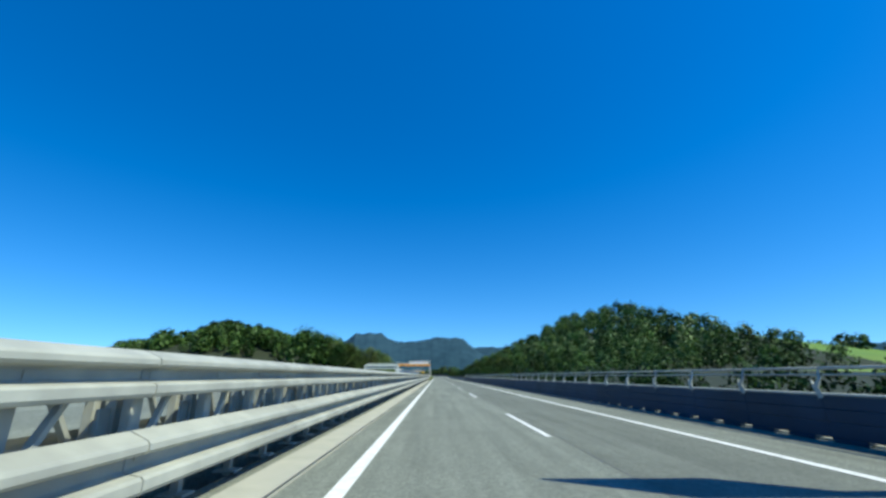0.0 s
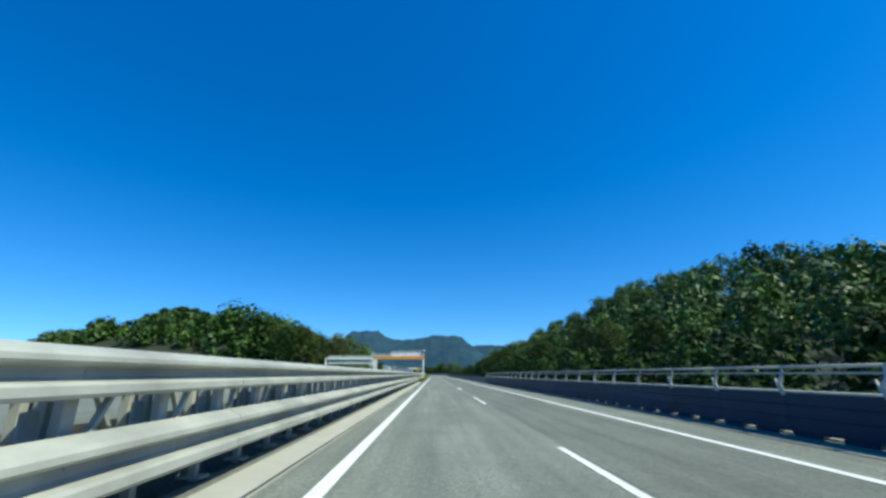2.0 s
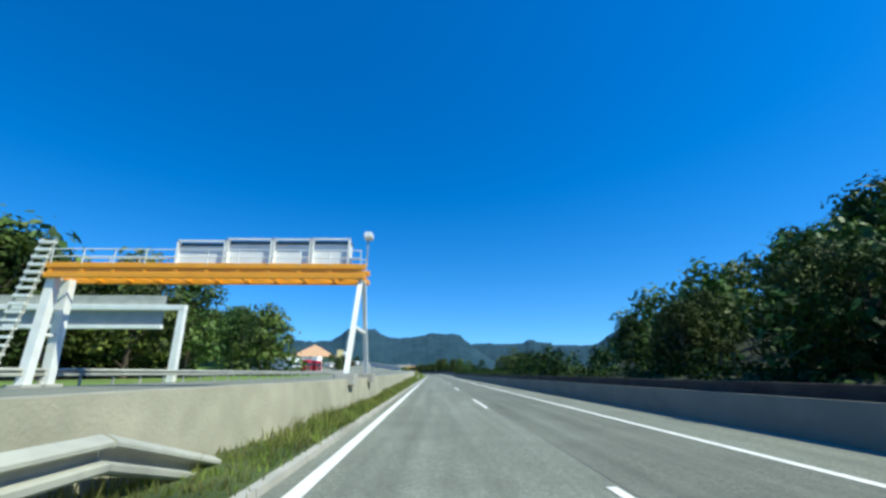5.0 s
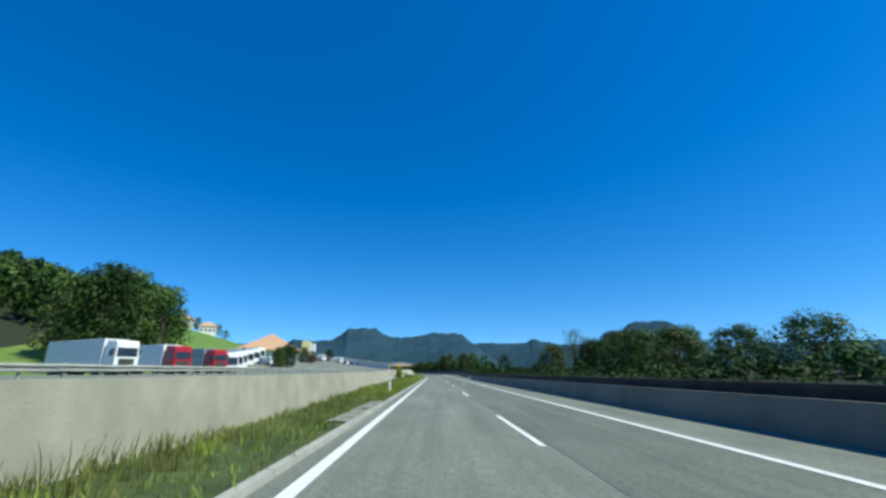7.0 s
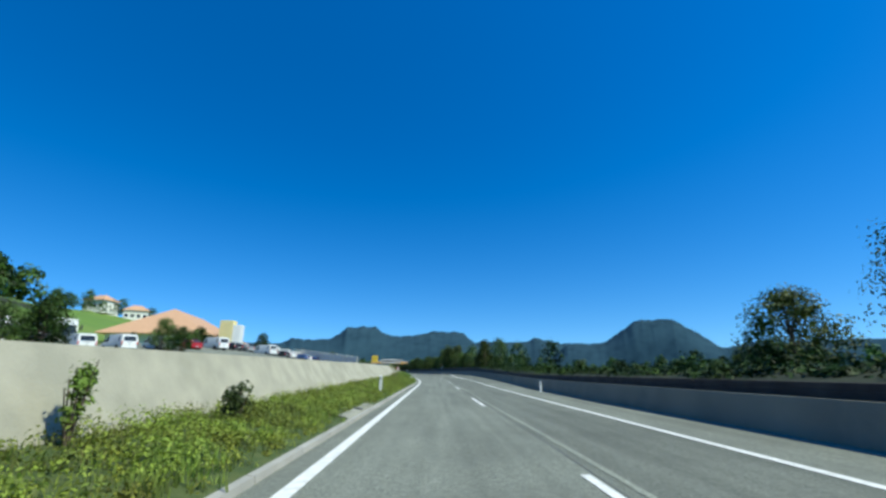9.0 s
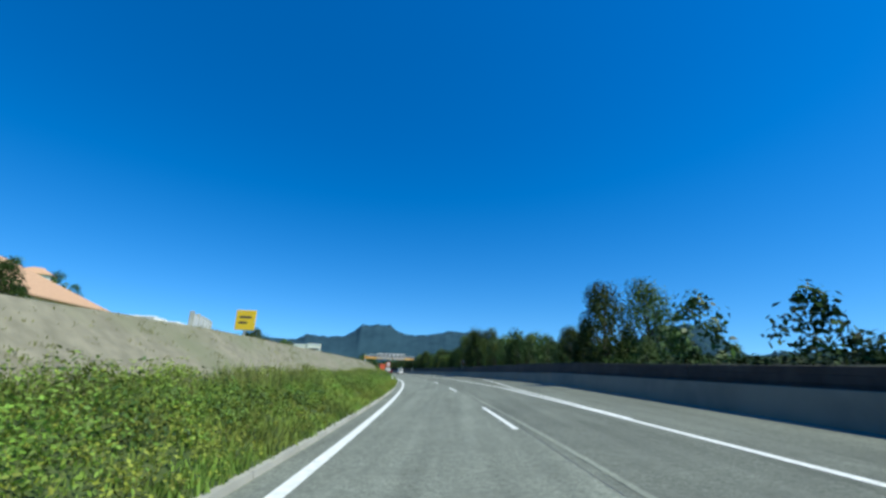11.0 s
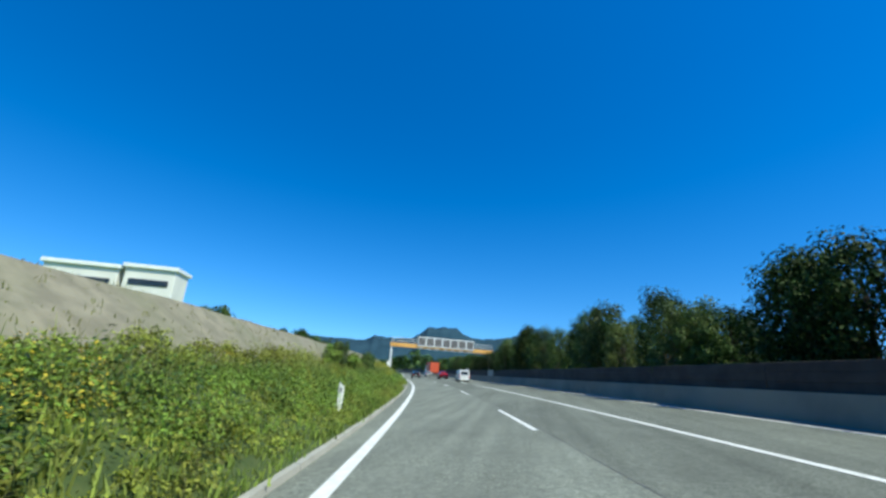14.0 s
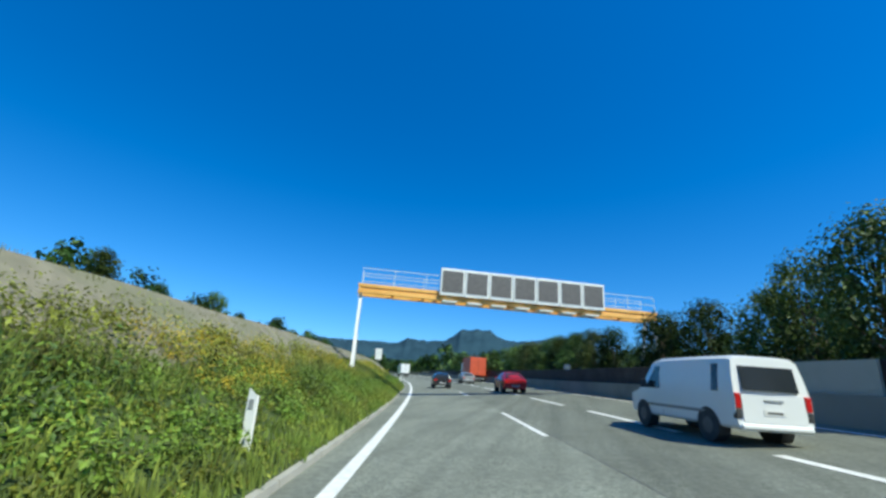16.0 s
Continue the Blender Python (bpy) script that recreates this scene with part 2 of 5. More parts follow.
def ribbon(profile, s0, s1, step=4.0, closed=False):
    """A strip along the road: profile is a function of s that gives (o, z) pairs."""
    bm = bmesh.new()
    n = max(1, round((s1 - s0) / step))
    last = None
    for i in range(n + 1):
        s = s0 + (s1 - s0) * i / n
        row = [bm.verts.new(P(s, o, z)) for o, z in profile(s)]
        if last:
            k = len(row)
            for j in range(k if closed else k - 1):
                bm.faces.new((last[j], last[(j + 1) % k], row[(j + 1) % k], row[j]))
        elif closed:
            bm.faces.new(row)
        last = row
    if closed:
        bm.faces.new(last[::-1])
    bmesh.ops.recalc_face_normals(bm, faces=bm.faces[:])
    return bm


def structure(name, bm, material, label, category, smooth=False):
    return tagged(part(name, bm, material, None, "", smooth), label, category, kind="structure")


def lerp(s, *pts):
    return float(np.interp(s, [p[0] for p in pts], [p[1] for p in pts]))


# ---- plan ----
ROAD_END = 900.0
JOINT = 134.0


def right_edge(s):
    return lerp(s, (300, 9.55), (395, 12.1))


def exit_line(s):
    """The dotted line that parts from the edge line where the exit lane opens."""
    return lerp(s, (355, 7.25), (372, 7.7), (400, 10.7), (420, 11.2))


def kerb_o(s):
    return lerp(s, (140, -0.42), (250, -0.55), (380, -0.68), (480, -0.72))


def wall_foot(s):
    return lerp(s, (138, -1.75), (161, -1.75), (166, -1.15), (176, -1.2), (235, -3.0), (560, -3.1))


def wall_foot_z(s):
    return lerp(s, (138, 0.15), (235, 0.1), (250, 0.3), (290, 0.5), (355, 1.05), (440, 1.35), (560, 1.35))


def wall_top_o(s):
    return lerp(s, (138, -1.85), (161, -1.85), (166, -1.25), (176, -1.3), (235, -3.2), (290, -3.6), (350, -5.0), (560, -5.2))


def wall_top_z(s):
    return lerp(s, (138, 1.13), (170, 1.14), (233, 1.29), (256, 1.46), (270, 1.60), (288, 1.74), (330, 2.2), (357, 2.6), (394, 2.72), (438, 2.85), (492, 2.93), (640, 2.9))


def level_left(s):
    """The height of the other carriageway and the rest area behind the wall."""
    return lerp(s, (-80, 0.72), (200, 0.8), (290, 1.25), (330, 1.7), (357, 2.45), (394, 2.6), (438, 2.8), (492, 2.95))


def ground_left(s, o):
    d = -o
    z = level_left(s)
    hill_h = lerp(s, (-80, 0), (280, 0), (330, 4), (400, 14), (500, 22), (640, 22))
    z += hill_h * max(0.0, min(1.0, (d - 62) / 60)) ** 0.8
    z += 19 * math.exp(-((s - 362) / 60) ** 2 - ((d - 166) / 48) ** 2)
    z += lerp(s, (300, 0), (350, 3.6), (420, 3.0), (480, 2.2)) * max(0.0, min(1.0, (d - 12) / 26)) * (1 if s < 900 else 0)
    return z


def hill_top_right(s):
    """Height of the tree tops along the top of the right hill, 60 m off."""
    return lerp(s, (66, 6.0), (80, 10.5), (99, 15.5), (122, 21.0), (130, 23.5), (141, 26.5), (165, 27.5), (182, 28.5), (205, 24.0), (222, 12.0), (235, 5.0))


def ground_right(s, o):
    d = o - right_edge(s)
    slope = lerp(s, (0, 0.0), (60, 2.0), (130, 4.0), (180, 3.5), (215, 1.0), (260, 0.2), (640, 0.5))
    low = lerp(s, (134, 0.0), (150, 0.55), (640, 0.55))
    slope += max(0.0, hill_top_right(s) - 14) * max(0.0, min(1.0, (d - 12) / 36)) * max(0.0, min(1.0, (170 - d) / 90))
    return low * min(1.0, d / 0.8) + 0.35 * max(0.0, min(1.0, (d - 0.8) / 1.6)) + slope * max(0.0, min(1.0, (d - 3) / 16))


# ---- road ----
def surface(s):
    return [(-1.75 if s < 139 else kerb_o(s), 0.0), (3.90, 0.0), (7.12, 0.0), (right_edge(s) + 0.9 if s < JOINT else right_edge(s) + 0.05, 0.0)]


def road_mesh():
    """One sheet: paler asphalt left of the seam, darker in the right lane and on the later shoulder."""
    bm = ribbon(surface, -80, ROAD_END, 1.0)
    n = len(surface(0)) - 1
    bm.faces.ensure_lookup_table()
    for i, f in enumerate(bm.faces):
        s = f.calc_center_median().y
        f.material_index = 1 if i % n == 1 or (i % n == 2 and s > 330) else 0
    return bm


structure("road", road_mesh(), [ASPHALT, ASPHALT_OLD], "worn grey asphalt motorway carriageway with a darker right lane", "road")
structure("kerb_strip", ribbon(lambda s: [(-0.72, -0.02), (-0.72, 0.03), (-1.33, 0.05), (-1.33, -0.02)], -80, 137, 4, True), STRIP_CONC, "pale concrete strip under the crash barrier", "kerb")
structure("kerb_strip", ribbon(lambda s: [(9.66, -0.02), (9.66, 0.05), (10.4, 0.06), (10.4, -0.02)], -80, 134, 4, True), STRIP_CONC, "pale concrete strip behind the parapet", "kerb")
structure("road_opposite", ribbon(lambda s: [(wall_top_o(s) - 0.45 if s > 138 else -2.3, level_left(s) + 0.02), (-14.2, level_left(s) + 0.02), (-14.2, -0.4), (wall_top_o(s) - 0.45 if s > 138 else -2.3, -0.4)], -80, 330, 4, True), ASPHALT, "raised asphalt carriageway of the other direction", "road")


def stripe(o, s0, s1, w, lift=0.009):
    fo = o if callable(o) else (lambda s: o)
    return ribbon(lambda s: [(fo(s) - w / 2, lift), (fo(s) + w / 2, lift)], s0, s1, 1.0)


structure("edge_line", stripe(0.0, -80, ROAD_END, 0.22), PAINT, "solid white painted left edge line on asphalt", "road marking")
structure("tar_seam", stripe(lambda s: 3.90 + 0.02 * math.sin(s * 0.7), -80, 700, 0.016, 0.004), TAR, "thin dark bitumen seam between the lanes", "road seam")
structure("tar_seam", stripe(lambda s: -0.725, -80, 137, 0.03, 0.055), TAR, "thin dark bitumen seam along the concrete strip", "road seam")
for s0, lab in ((134.8, "dark steel expansion joint at the bridge end"), (140.0, "thin dark joint across the asphalt")):
    w = 0.26 if s0 < 136 else 0.12
    bm = bmesh.new()
    q = [P(s0 - o * 0.72 * (1 if s0 < 136 else 0.1) + e, o, 0.007) for e, o in ((0, -0.6), (0, right_edge(s0)), (w, right_edge(s0)), (w, -0.6))]
    bm.faces.new([bm.verts.new(v) for v in q])
    structure("expansion_joint", bm, JOINT_STEEL, lab, "road joint")
structure("scoured_strip", stripe(lambda s: 4.12 + 0.03 * math.sin(s * 0.31), 247, 366, 0.11, 0.005), ASPHALT_WORN, "pale scoured strip where an old lane line was removed", "road marking")
centre_line = thing("centre_line", Matrix.Identity(4), "broken white lane line painted on asphalt", "road marking", kind="structure")
for i in range(-4, 42):
    part("dash", stripe(3.75, 10.4 + 18 * i, 16.4 + 18 * i, 0.14), PAINT, centre_line)

structure("right_line", stripe(7.12, -80, 484, 0.19), PAINT, "solid white line beside the shoulder", "road marking")
right_dashes = thing("right_line_dashes", Matrix.Identity(4), "broken white line beside the exit lane", "road marking", kind="structure")
for i in range(18):
    part("dash", stripe(7.12, 488 + 9 * i, 494 + 9 * i, 0.22), PAINT, right_dashes)
structure("exit_line", stripe(exit_line, 354, ROAD_END, 0.16), PAINT, "thin white line of the exit lane", "road marking")


# ground
def ground_mesh():
    ss = [-700, -300, -150] + list(range(-80, 640, 6)) + [660, 700, 760, 840, 900, 1000, 1200, 1500, 2000, 2700, 3600]
    left = [-640, -400, -260, -200, -160, -140, -126, -112, -100, -90, -80, -72, -66, -60, -52, -44, -36, -28, -22, -17, -14.3]
    rel_r = [0, 0.02, 0.8, 1.5, 2.4, 4, 6, 9, 13, 18, 24, 32, 44, 60, 90, 150, 260, 500, 900, 1600, 2600]
    bm = bmesh.new()
    last = None
    for s in ss:
        row = []
        for o in left:
            z = ground_left(s, o) + 0.8 * noise.noise(Vector((s * 0.02, o * 0.02, 3.0))) * max(0.0, min(1.0, (-o - 30) / 40))
            row.append(bm.verts.new(P(s, o, z)))
        lo = wall_top_o(s) if s > 138 else -2.6
        row.append(bm.verts.new(P(s, min(lo - 0.25, -2.6), level_left(s) - (0.25 if s < 332 else 0.0))))
        row.append(bm.verts.new(P(s, min(lo - 0.25, -2.6) + 0.02, -0.5)))
        re = right_edge(s) + (1.0 if s < JOINT else 0.28)
        for d in rel_r:
            z = ground_right(s, right_edge(s) + d) if d else -0.5
            z += 0.7 * noise.noise(Vector((s * 0.04, d * 0.05, 9.0))) * max(0.0, min(1, (d - 3) / 20))
            row.append(bm.verts.new(P(s, re + d, z)))
        if last:
            for j in range(len(row) - 1):
                f = bm.faces.new((last[j], last[j + 1], row[j + 1], row[j]))
                n = noise.noise(Vector((s * 0.05, j * 0.7, 2.0)))
                # ground under the trees gets the floor colour with shade in it
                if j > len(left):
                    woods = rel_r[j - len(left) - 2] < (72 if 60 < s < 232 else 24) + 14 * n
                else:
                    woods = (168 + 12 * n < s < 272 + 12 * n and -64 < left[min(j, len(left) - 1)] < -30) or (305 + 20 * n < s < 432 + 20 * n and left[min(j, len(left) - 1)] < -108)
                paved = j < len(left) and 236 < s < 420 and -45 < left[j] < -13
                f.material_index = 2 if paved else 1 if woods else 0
        last = row
    bmesh.ops.recalc_face_normals(bm, faces=bm.faces[:])
    return bm


structure("ground", ground_mesh(), [MEADOW, FOREST_FLOOR_SHADE, ASPHALT], "green meadow ground beside the motorway", "ground", True)

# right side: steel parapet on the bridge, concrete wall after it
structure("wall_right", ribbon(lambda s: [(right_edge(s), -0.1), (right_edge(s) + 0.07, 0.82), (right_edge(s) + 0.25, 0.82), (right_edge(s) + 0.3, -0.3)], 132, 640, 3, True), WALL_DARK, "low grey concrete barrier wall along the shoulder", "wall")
# The bank's near-black colour stands in for tree shade.
structure("dark_bank", ribbon(lambda s: [(right_edge(s) + 0.32, 0.55), (right_edge(s) + 1.4, lerp(s, (150, 1.0), (300, 1.15), (380, 1.45))), (right_edge(s) + 4.2, 1.5), (right_edge(s) + 9.0, 1.0)], 150, 640, 5), FOREST_FLOOR_SHADE, "overgrown bank, coloured dark for the shade under the trees", "bank", True)
structure("wall_left", ribbon(lambda s: [(wall_foot(s), -0.2), (wall_foot(s), wall_foot_z(s) - 0.1), (wall_top_o(s), wall_top_z(s)), (wall_top_o(s) - 0.35, wall_top_z(s)), (wall_top_o(s) - 0.35, -0.3)], 138, 345, 3, True), WALL_CONC, "pale concrete retaining wall above the verge", "wall")
structure("slope_left", ribbon(lambda s: [(wall_foot(s), -0.2), (wall_foot(s), wall_foot_z(s) - 0.1)] + [(wall_foot(s) + (wall_top_o(s) - wall_foot(s)) * f, wall_foot_z(s) - 0.1 + (wall_top_z(s) - wall_foot_z(s) + 0.1) * f + 0.10 * noise.noise(Vector((s * 0.4, f * 3, 1)))) for f in (0.25, 0.5, 0.75)] + [(wall_top_o(s), wall_top_z(s) + 0.08 * noise.noise(Vector((s * 0.3, 0, 5)))), (wall_top_o(s) - 0.9, wall_top_z(s)), (wall_top_o(s) - 0.9, -0.3)], 345, 640, 1.5, True), DRY_SLOPE, "dry stony slope with pale grass", "slope")


def verge_z(s, o):
    k, f = kerb_o(s) - 0.08, wall_foot(s)
    u = max(0.0, min(1.0, (k - o) / (k - f)))
    return 0.10 + (wall_foot_z(s) + 0.03 - 0.10) * (u ** 0.85) + 0.05 * noise.noise(Vector((s * 0.5, o * 1.3, 2.0))) * min(1, u * 4)


structure("verge", ribbon(lambda s: [(o, verge_z(s, o)) for o in (kerb_o(s) + (wall_foot(s) - kerb_o(s)) * f for f in (0.02, 0.15, 0.3, 0.45, 0.6, 0.75, 0.9, 1.0))], 138, 640, 2.0), GRASS_SOIL, "grass verge sloping up from the road", "verge", True)
kerb = thing("kerb", Matrix.Identity(4), "low grey concrete kerb stones along the verge", "kerb", kind="structure")
for i in range(240):
    s = 138 + i * 2.0
    part("kerb_stone", ribbon(lambda q: [(kerb_o(q) + 0.07, -0.05), (kerb_o(q) + 0.05, 0.095), (kerb_o(q) - 0.08, 0.105), (kerb_o(q) - 0.08, -0.05)], s + 0.01, s + 1.985, 2, True), CONCRETE, kerb)

# hills, with the haze of distance put into their base colour
def far_hills(name, b0, b1, dist, depth, domes, label, seed):
    """One range of wooded hills from bearing b0 to b1. Domes: bearing, half width of foot and of crest in degrees, height."""
    bm = bmesh.new()
    n, k = int((b1 - b0) * 6), 14
    last = None
    for i in range(n + 1):
        b = b0 + (b1 - b0) * i / n
        h = sum((top * max(0.0, min(1.0, (w - abs(b - c)) / (w - f)))) ** 10 for c, w, f, top in domes) ** 0.1
        fwd = Vector((math.sin(radians(b)), math.cos(radians(b)), 0))
        row = []
        for j in range(k + 1):
            v = -1 + 2 * j / k
            nz = noise.noise(Vector((b * 0.45, v * 2, seed))) * 0.05 + noise.noise(Vector((b * 1.7, v * 5, seed))) * 0.03 + noise.noise(Vector((b * 5, v * 9, seed))) * 0.018
            row.append(bm.verts.new(fwd * (dist + v * depth) + Vector((0, 0, h * max(0.0, 1 - v * v) ** 0.8 * (1 + nz) - 6))))
        if last:
            for j in range(k):
                bm.faces.new((last[j], last[j + 1], row[j + 1], row[j]))
        last = row
    bmesh.ops.recalc_face_normals(bm, faces=bm.faces[:])
    return tagged(part(name, bm, HAZE_WOODS, None, "", True), label, "hills", kind="structure")


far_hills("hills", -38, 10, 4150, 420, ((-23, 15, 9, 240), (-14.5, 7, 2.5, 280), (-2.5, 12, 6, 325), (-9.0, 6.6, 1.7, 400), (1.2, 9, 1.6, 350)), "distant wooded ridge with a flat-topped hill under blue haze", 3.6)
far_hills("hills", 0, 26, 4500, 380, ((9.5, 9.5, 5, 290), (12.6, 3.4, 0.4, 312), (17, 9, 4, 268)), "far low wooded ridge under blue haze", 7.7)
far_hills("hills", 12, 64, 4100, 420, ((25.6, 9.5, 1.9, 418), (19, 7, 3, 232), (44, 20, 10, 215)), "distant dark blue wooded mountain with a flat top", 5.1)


# ---- trees ----
def tree_meshes(seed, h, r, leaves, leaf, low=0.12, lobes=14, lobe=(0.30, 0.50)):
    """Trunk with limbs, and a crown of many small leaf sprays set on uneven lobes. Returns two meshes."""
    rnd = random.Random(seed)
    wood = bmesh.new()
    top = Vector((rnd.uniform(-0.3, 0.3), rnd.uniform(-0.3, 0.3), h * 0.7))
    beam(wood, (0, 0, -0.5), (top.x * 0.4, top.y * 0.4, h * 0.4), 0.022 * h, 0.016 * h, 7)
    beam(wood, (top.x * 0.4, top.y * 0.4, h * 0.4), top, 0.016 * h, 0.006 * h, 6)
    cs = []
    for i in range(lobes):
        a, f = i * 2.4 + rnd.uniform(-0.5, 0.5), (i + 0.5) / lobes
        z = h * (low + 0.14 + (0.72 - low) * f)
        wide = r * (0.42 + 0.5 * math.sin(math.pi * min(1, 0.25 + 0.8 * f))) * rnd.uniform(0.7, 1.05)
        c = Vector((math.cos(a) * wide * 0.72, math.sin(a) * wide * 0.72, z))
        cs.append((c, r * rnd.uniform(*lobe)))
        beam(wood, (top.x * 0.3, top.y * 0.3, z * rnd.uniform(0.45, 0.7)), c, 0.007 * h, 0.002 * h, 5)
    cs.append((Vector((top.x, top.y, h * 0.86)), r * 0.42 * lobe[1] / 0.5))
    verts, faces = [], []
    for i in range(leaves):
        c, rad = cs[rnd.randrange(len(cs))]
        d = Vector((rnd.gauss(0, 1), rnd.gauss(0, 1), rnd.gauss(0, 1))).normalized()
        q = c + Vector((d.x, d.y, d.z * 0.85)) * rad * (rnd.random() ** 0.35) * rnd.choice((1, 1, 1, 1.18))
        n1 = (d + Vector((rnd.gauss(0, 0.3), rnd.gauss(0, 0.3), rnd.gauss(0, 0.3) + 0.2))).normalized()
        t1 = n1.orthogonal().normalized()
        t1 = Matrix.Rotation(rnd.uniform(0, 6.28), 3, n1) @ t1
        t2 = n1.cross(t1)
        sz = leaf * rnd.uniform(0.6, 1.3)
        k = len(verts)
        verts += [q + t1 * sz, q + t2 * sz * 0.55 + n1 * sz * 0.12, q - t1 * sz * 0.9, q - t2 * sz * 0.55 + n1 * sz * 0.1]
        faces.append((k, k + 1, k + 2, k + 3))
    crown = bpy.data.meshes.new("crown")
    crown.from_pydata(verts, [], faces)
    return mesh_of("trunk", wood, BARK), crown


KINDS = {}
FAR = []


def join_far(label):
    """One mesh of all the trees too far off to count."""
    vs, fs, mi, base = [], [], [], 0
    for kind, m in FAR:
        spec = KINDS[kind]
        if "data" not in spec:
            _, crown = tree_meshes(*spec["mesh"])
            co = np.empty(len(crown.vertices) * 3, np.float32)
            crown.vertices.foreach_get("co", co)
            spec["data"] = co.reshape(-1, 3)
        co = spec["data"]
        r = np.array(m.to_3x3(), np.float32)
        vs.append(co @ r.T + np.array(m.translation, np.float32))
        n = len(co) // 4
        fs.append(np.arange(base, base + n * 4, dtype=np.int32))
        mi.append(np.full(n, spec["slot"], np.int32))
        base += n * 4
    v, f = np.concatenate(vs), np.concatenate(fs)
    me = bpy.data.meshes.new("woodland")
    me.vertices.add(len(v))
    me.vertices.foreach_set("co", v.ravel())
    me.loops.add(len(f))
    me.loops.foreach_set("vertex_index", f)
    me.polygons.add(len(f) // 4)
    me.polygons.foreach_set("loop_start", np.arange(0, len(f), 4, dtype=np.int32))
    me.materials.append(LEAF)
    me.materials.append(LEAF_DARK_SHADE)
    me.polygons.foreach_set("material_index", np.concatenate(mi))
    me.update(calc_edges=True)
    me.validate()
    return tagged(new("woodland", me), label, "woodland", kind="stuff")


def tree(kind, s, o, z, size=1.0, name="tree", label="", category="tree", group="", turn=0.0, wide=1.0):
    spec = KINDS[kind]
    if "ob" not in spec:
        ob = thing(name, at(s, o, z), label, category, group)
        trunk, crown = tree_meshes(*spec["mesh"])
        crown.materials.append(spec["leaf"])
        part("trunk", trunk, None, ob)
        part("crown", crown, None, ob)
        spec["ob"] = ob
        ob.matrix_basis = at(s, o, z, turn) @ Matrix.Diagonal((size * wide, size * wide, size, 1))
        return ob
    ob = copy_thing(spec["ob"], Matrix.Identity(4))
    ob.name = name
    ob.matrix_basis = at(s, o, z, turn) @ Matrix.Diagonal((size * wide, size * wide, size, 1))
    return tagged(ob, label, category, group)


for i in range(5):
    KINDS["wood%d" % i] = dict(mesh=(10 + i, 10.0, 3.6 + 0.25 * (i % 3), 3300, 0.225, 0.02, 18), leaf=LEAF if i % 2 else LEAF_DARK_SHADE)
for i in range(5):
    KINDS["road%d" % i] = dict(mesh=(70 + i, 10.0, 3.9 + 0.3 * (i % 3), 6200, 0.155, 0.05, 24, (0.24, 0.40)), leaf=LEAF_DARK_SHADE if i % 2 else LEAF)
for i in range(3):
    KINDS["far%d" % i] = dict(mesh=(30 + i, 10.0, 3.9, 600, 0.40, 0.02, 14), slot=i % 2)
    KINDS["distant%d" % i] = dict(mesh=(40 + i, 10.0, 4.2, 250, 0.76, 0.02, 12), slot=i % 2)
    # slot 1 is the leaf colour that carries the shade
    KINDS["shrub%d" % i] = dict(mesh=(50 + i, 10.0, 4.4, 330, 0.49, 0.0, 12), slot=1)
rnd = random.Random(4)


def crest_right(s):
    """Height of the tree tops on the right, 22 m right of the edge line."""
    return lerp(s, (23, 1.5), (40, 2.8), (50, 4.4), (62, 6.2), (80, 7.1), (96, 8.4), (131, 9.2), (152, 9.7), (172, 10.3), (181, 10.5), (191, 9.3), (201, 7.4), (215, 5.0), (240, 4.2), (268, 4.6), (273, 6.2), (279, 5.6), (281, 2.8), (285, 4.0), (287, 7.5), (291, 8.0), (293, 6.0), (305, 7.0), (311, 4.5), (320, 2.5), (366, 2.6))


def wood_tree(s, o, ground, top, label, group, far=False, wide=1.0):
    k = KINDS_USED[rnd.randrange(len(KINDS_USED))]
    if far:
        FAR.append(((far if isinstance(far, str) else "far") + "%d" % rnd.randrange(3), at(s, o, ground - 0.3, rnd.uniform(0, 360)) @ Matrix.Scale(max(0.12, (top - ground) / 9.6), 4)))
        return
    tree(k, s, o, ground - 0.3, max(0.12, (top - ground) / (9.6 if k[:4] == "wood" else 9.7)), "tree", label, "tree", group, rnd.uniform(0, 360), wide)


def near_right(s):
    """Height of the trees beside the bend, 15 m right of the edge line."""
    return lerp(s, (366, 2.0), (368.5, 8.2), (373, 9.2), (375.5, 6.4), (378, 6.0), (386, 5.9), (392, 6.9), (398, 7.2), (406, 7.3), (409, 6.0), (414, 7.3), (417, 7.2), (419, 6.0), (421, 8.8), (423.5, 10.6), (429, 11.0), (431.5, 9.6), (433.5, 6.3), (437, 6.3), (443, 7.3), (446.5, 7.2), (448.5, 6.9), (450, 6.0), (452, 6.4), (455, 8.0), (457.8, 8.2), (459, 6.9), (461, 6.4), (462.5, 6.6), (464.4, 8.0), (467.5, 8.6), (470, 7.3), (475, 7.6), (478, 7.8), (481, 8.4), (484, 8.8), (486, 8.9), (488, 8.2), (489.4, 7.0), (491, 7.4), (493, 8.0), (495.5, 7.2), (498.5, 7.9), (501.5, 8.0), (503, 6.3), (509, 6.3), (521, 6.4), (640, 7.0))


KINDS_USED = ["wood%d" % i for i in range(5)]
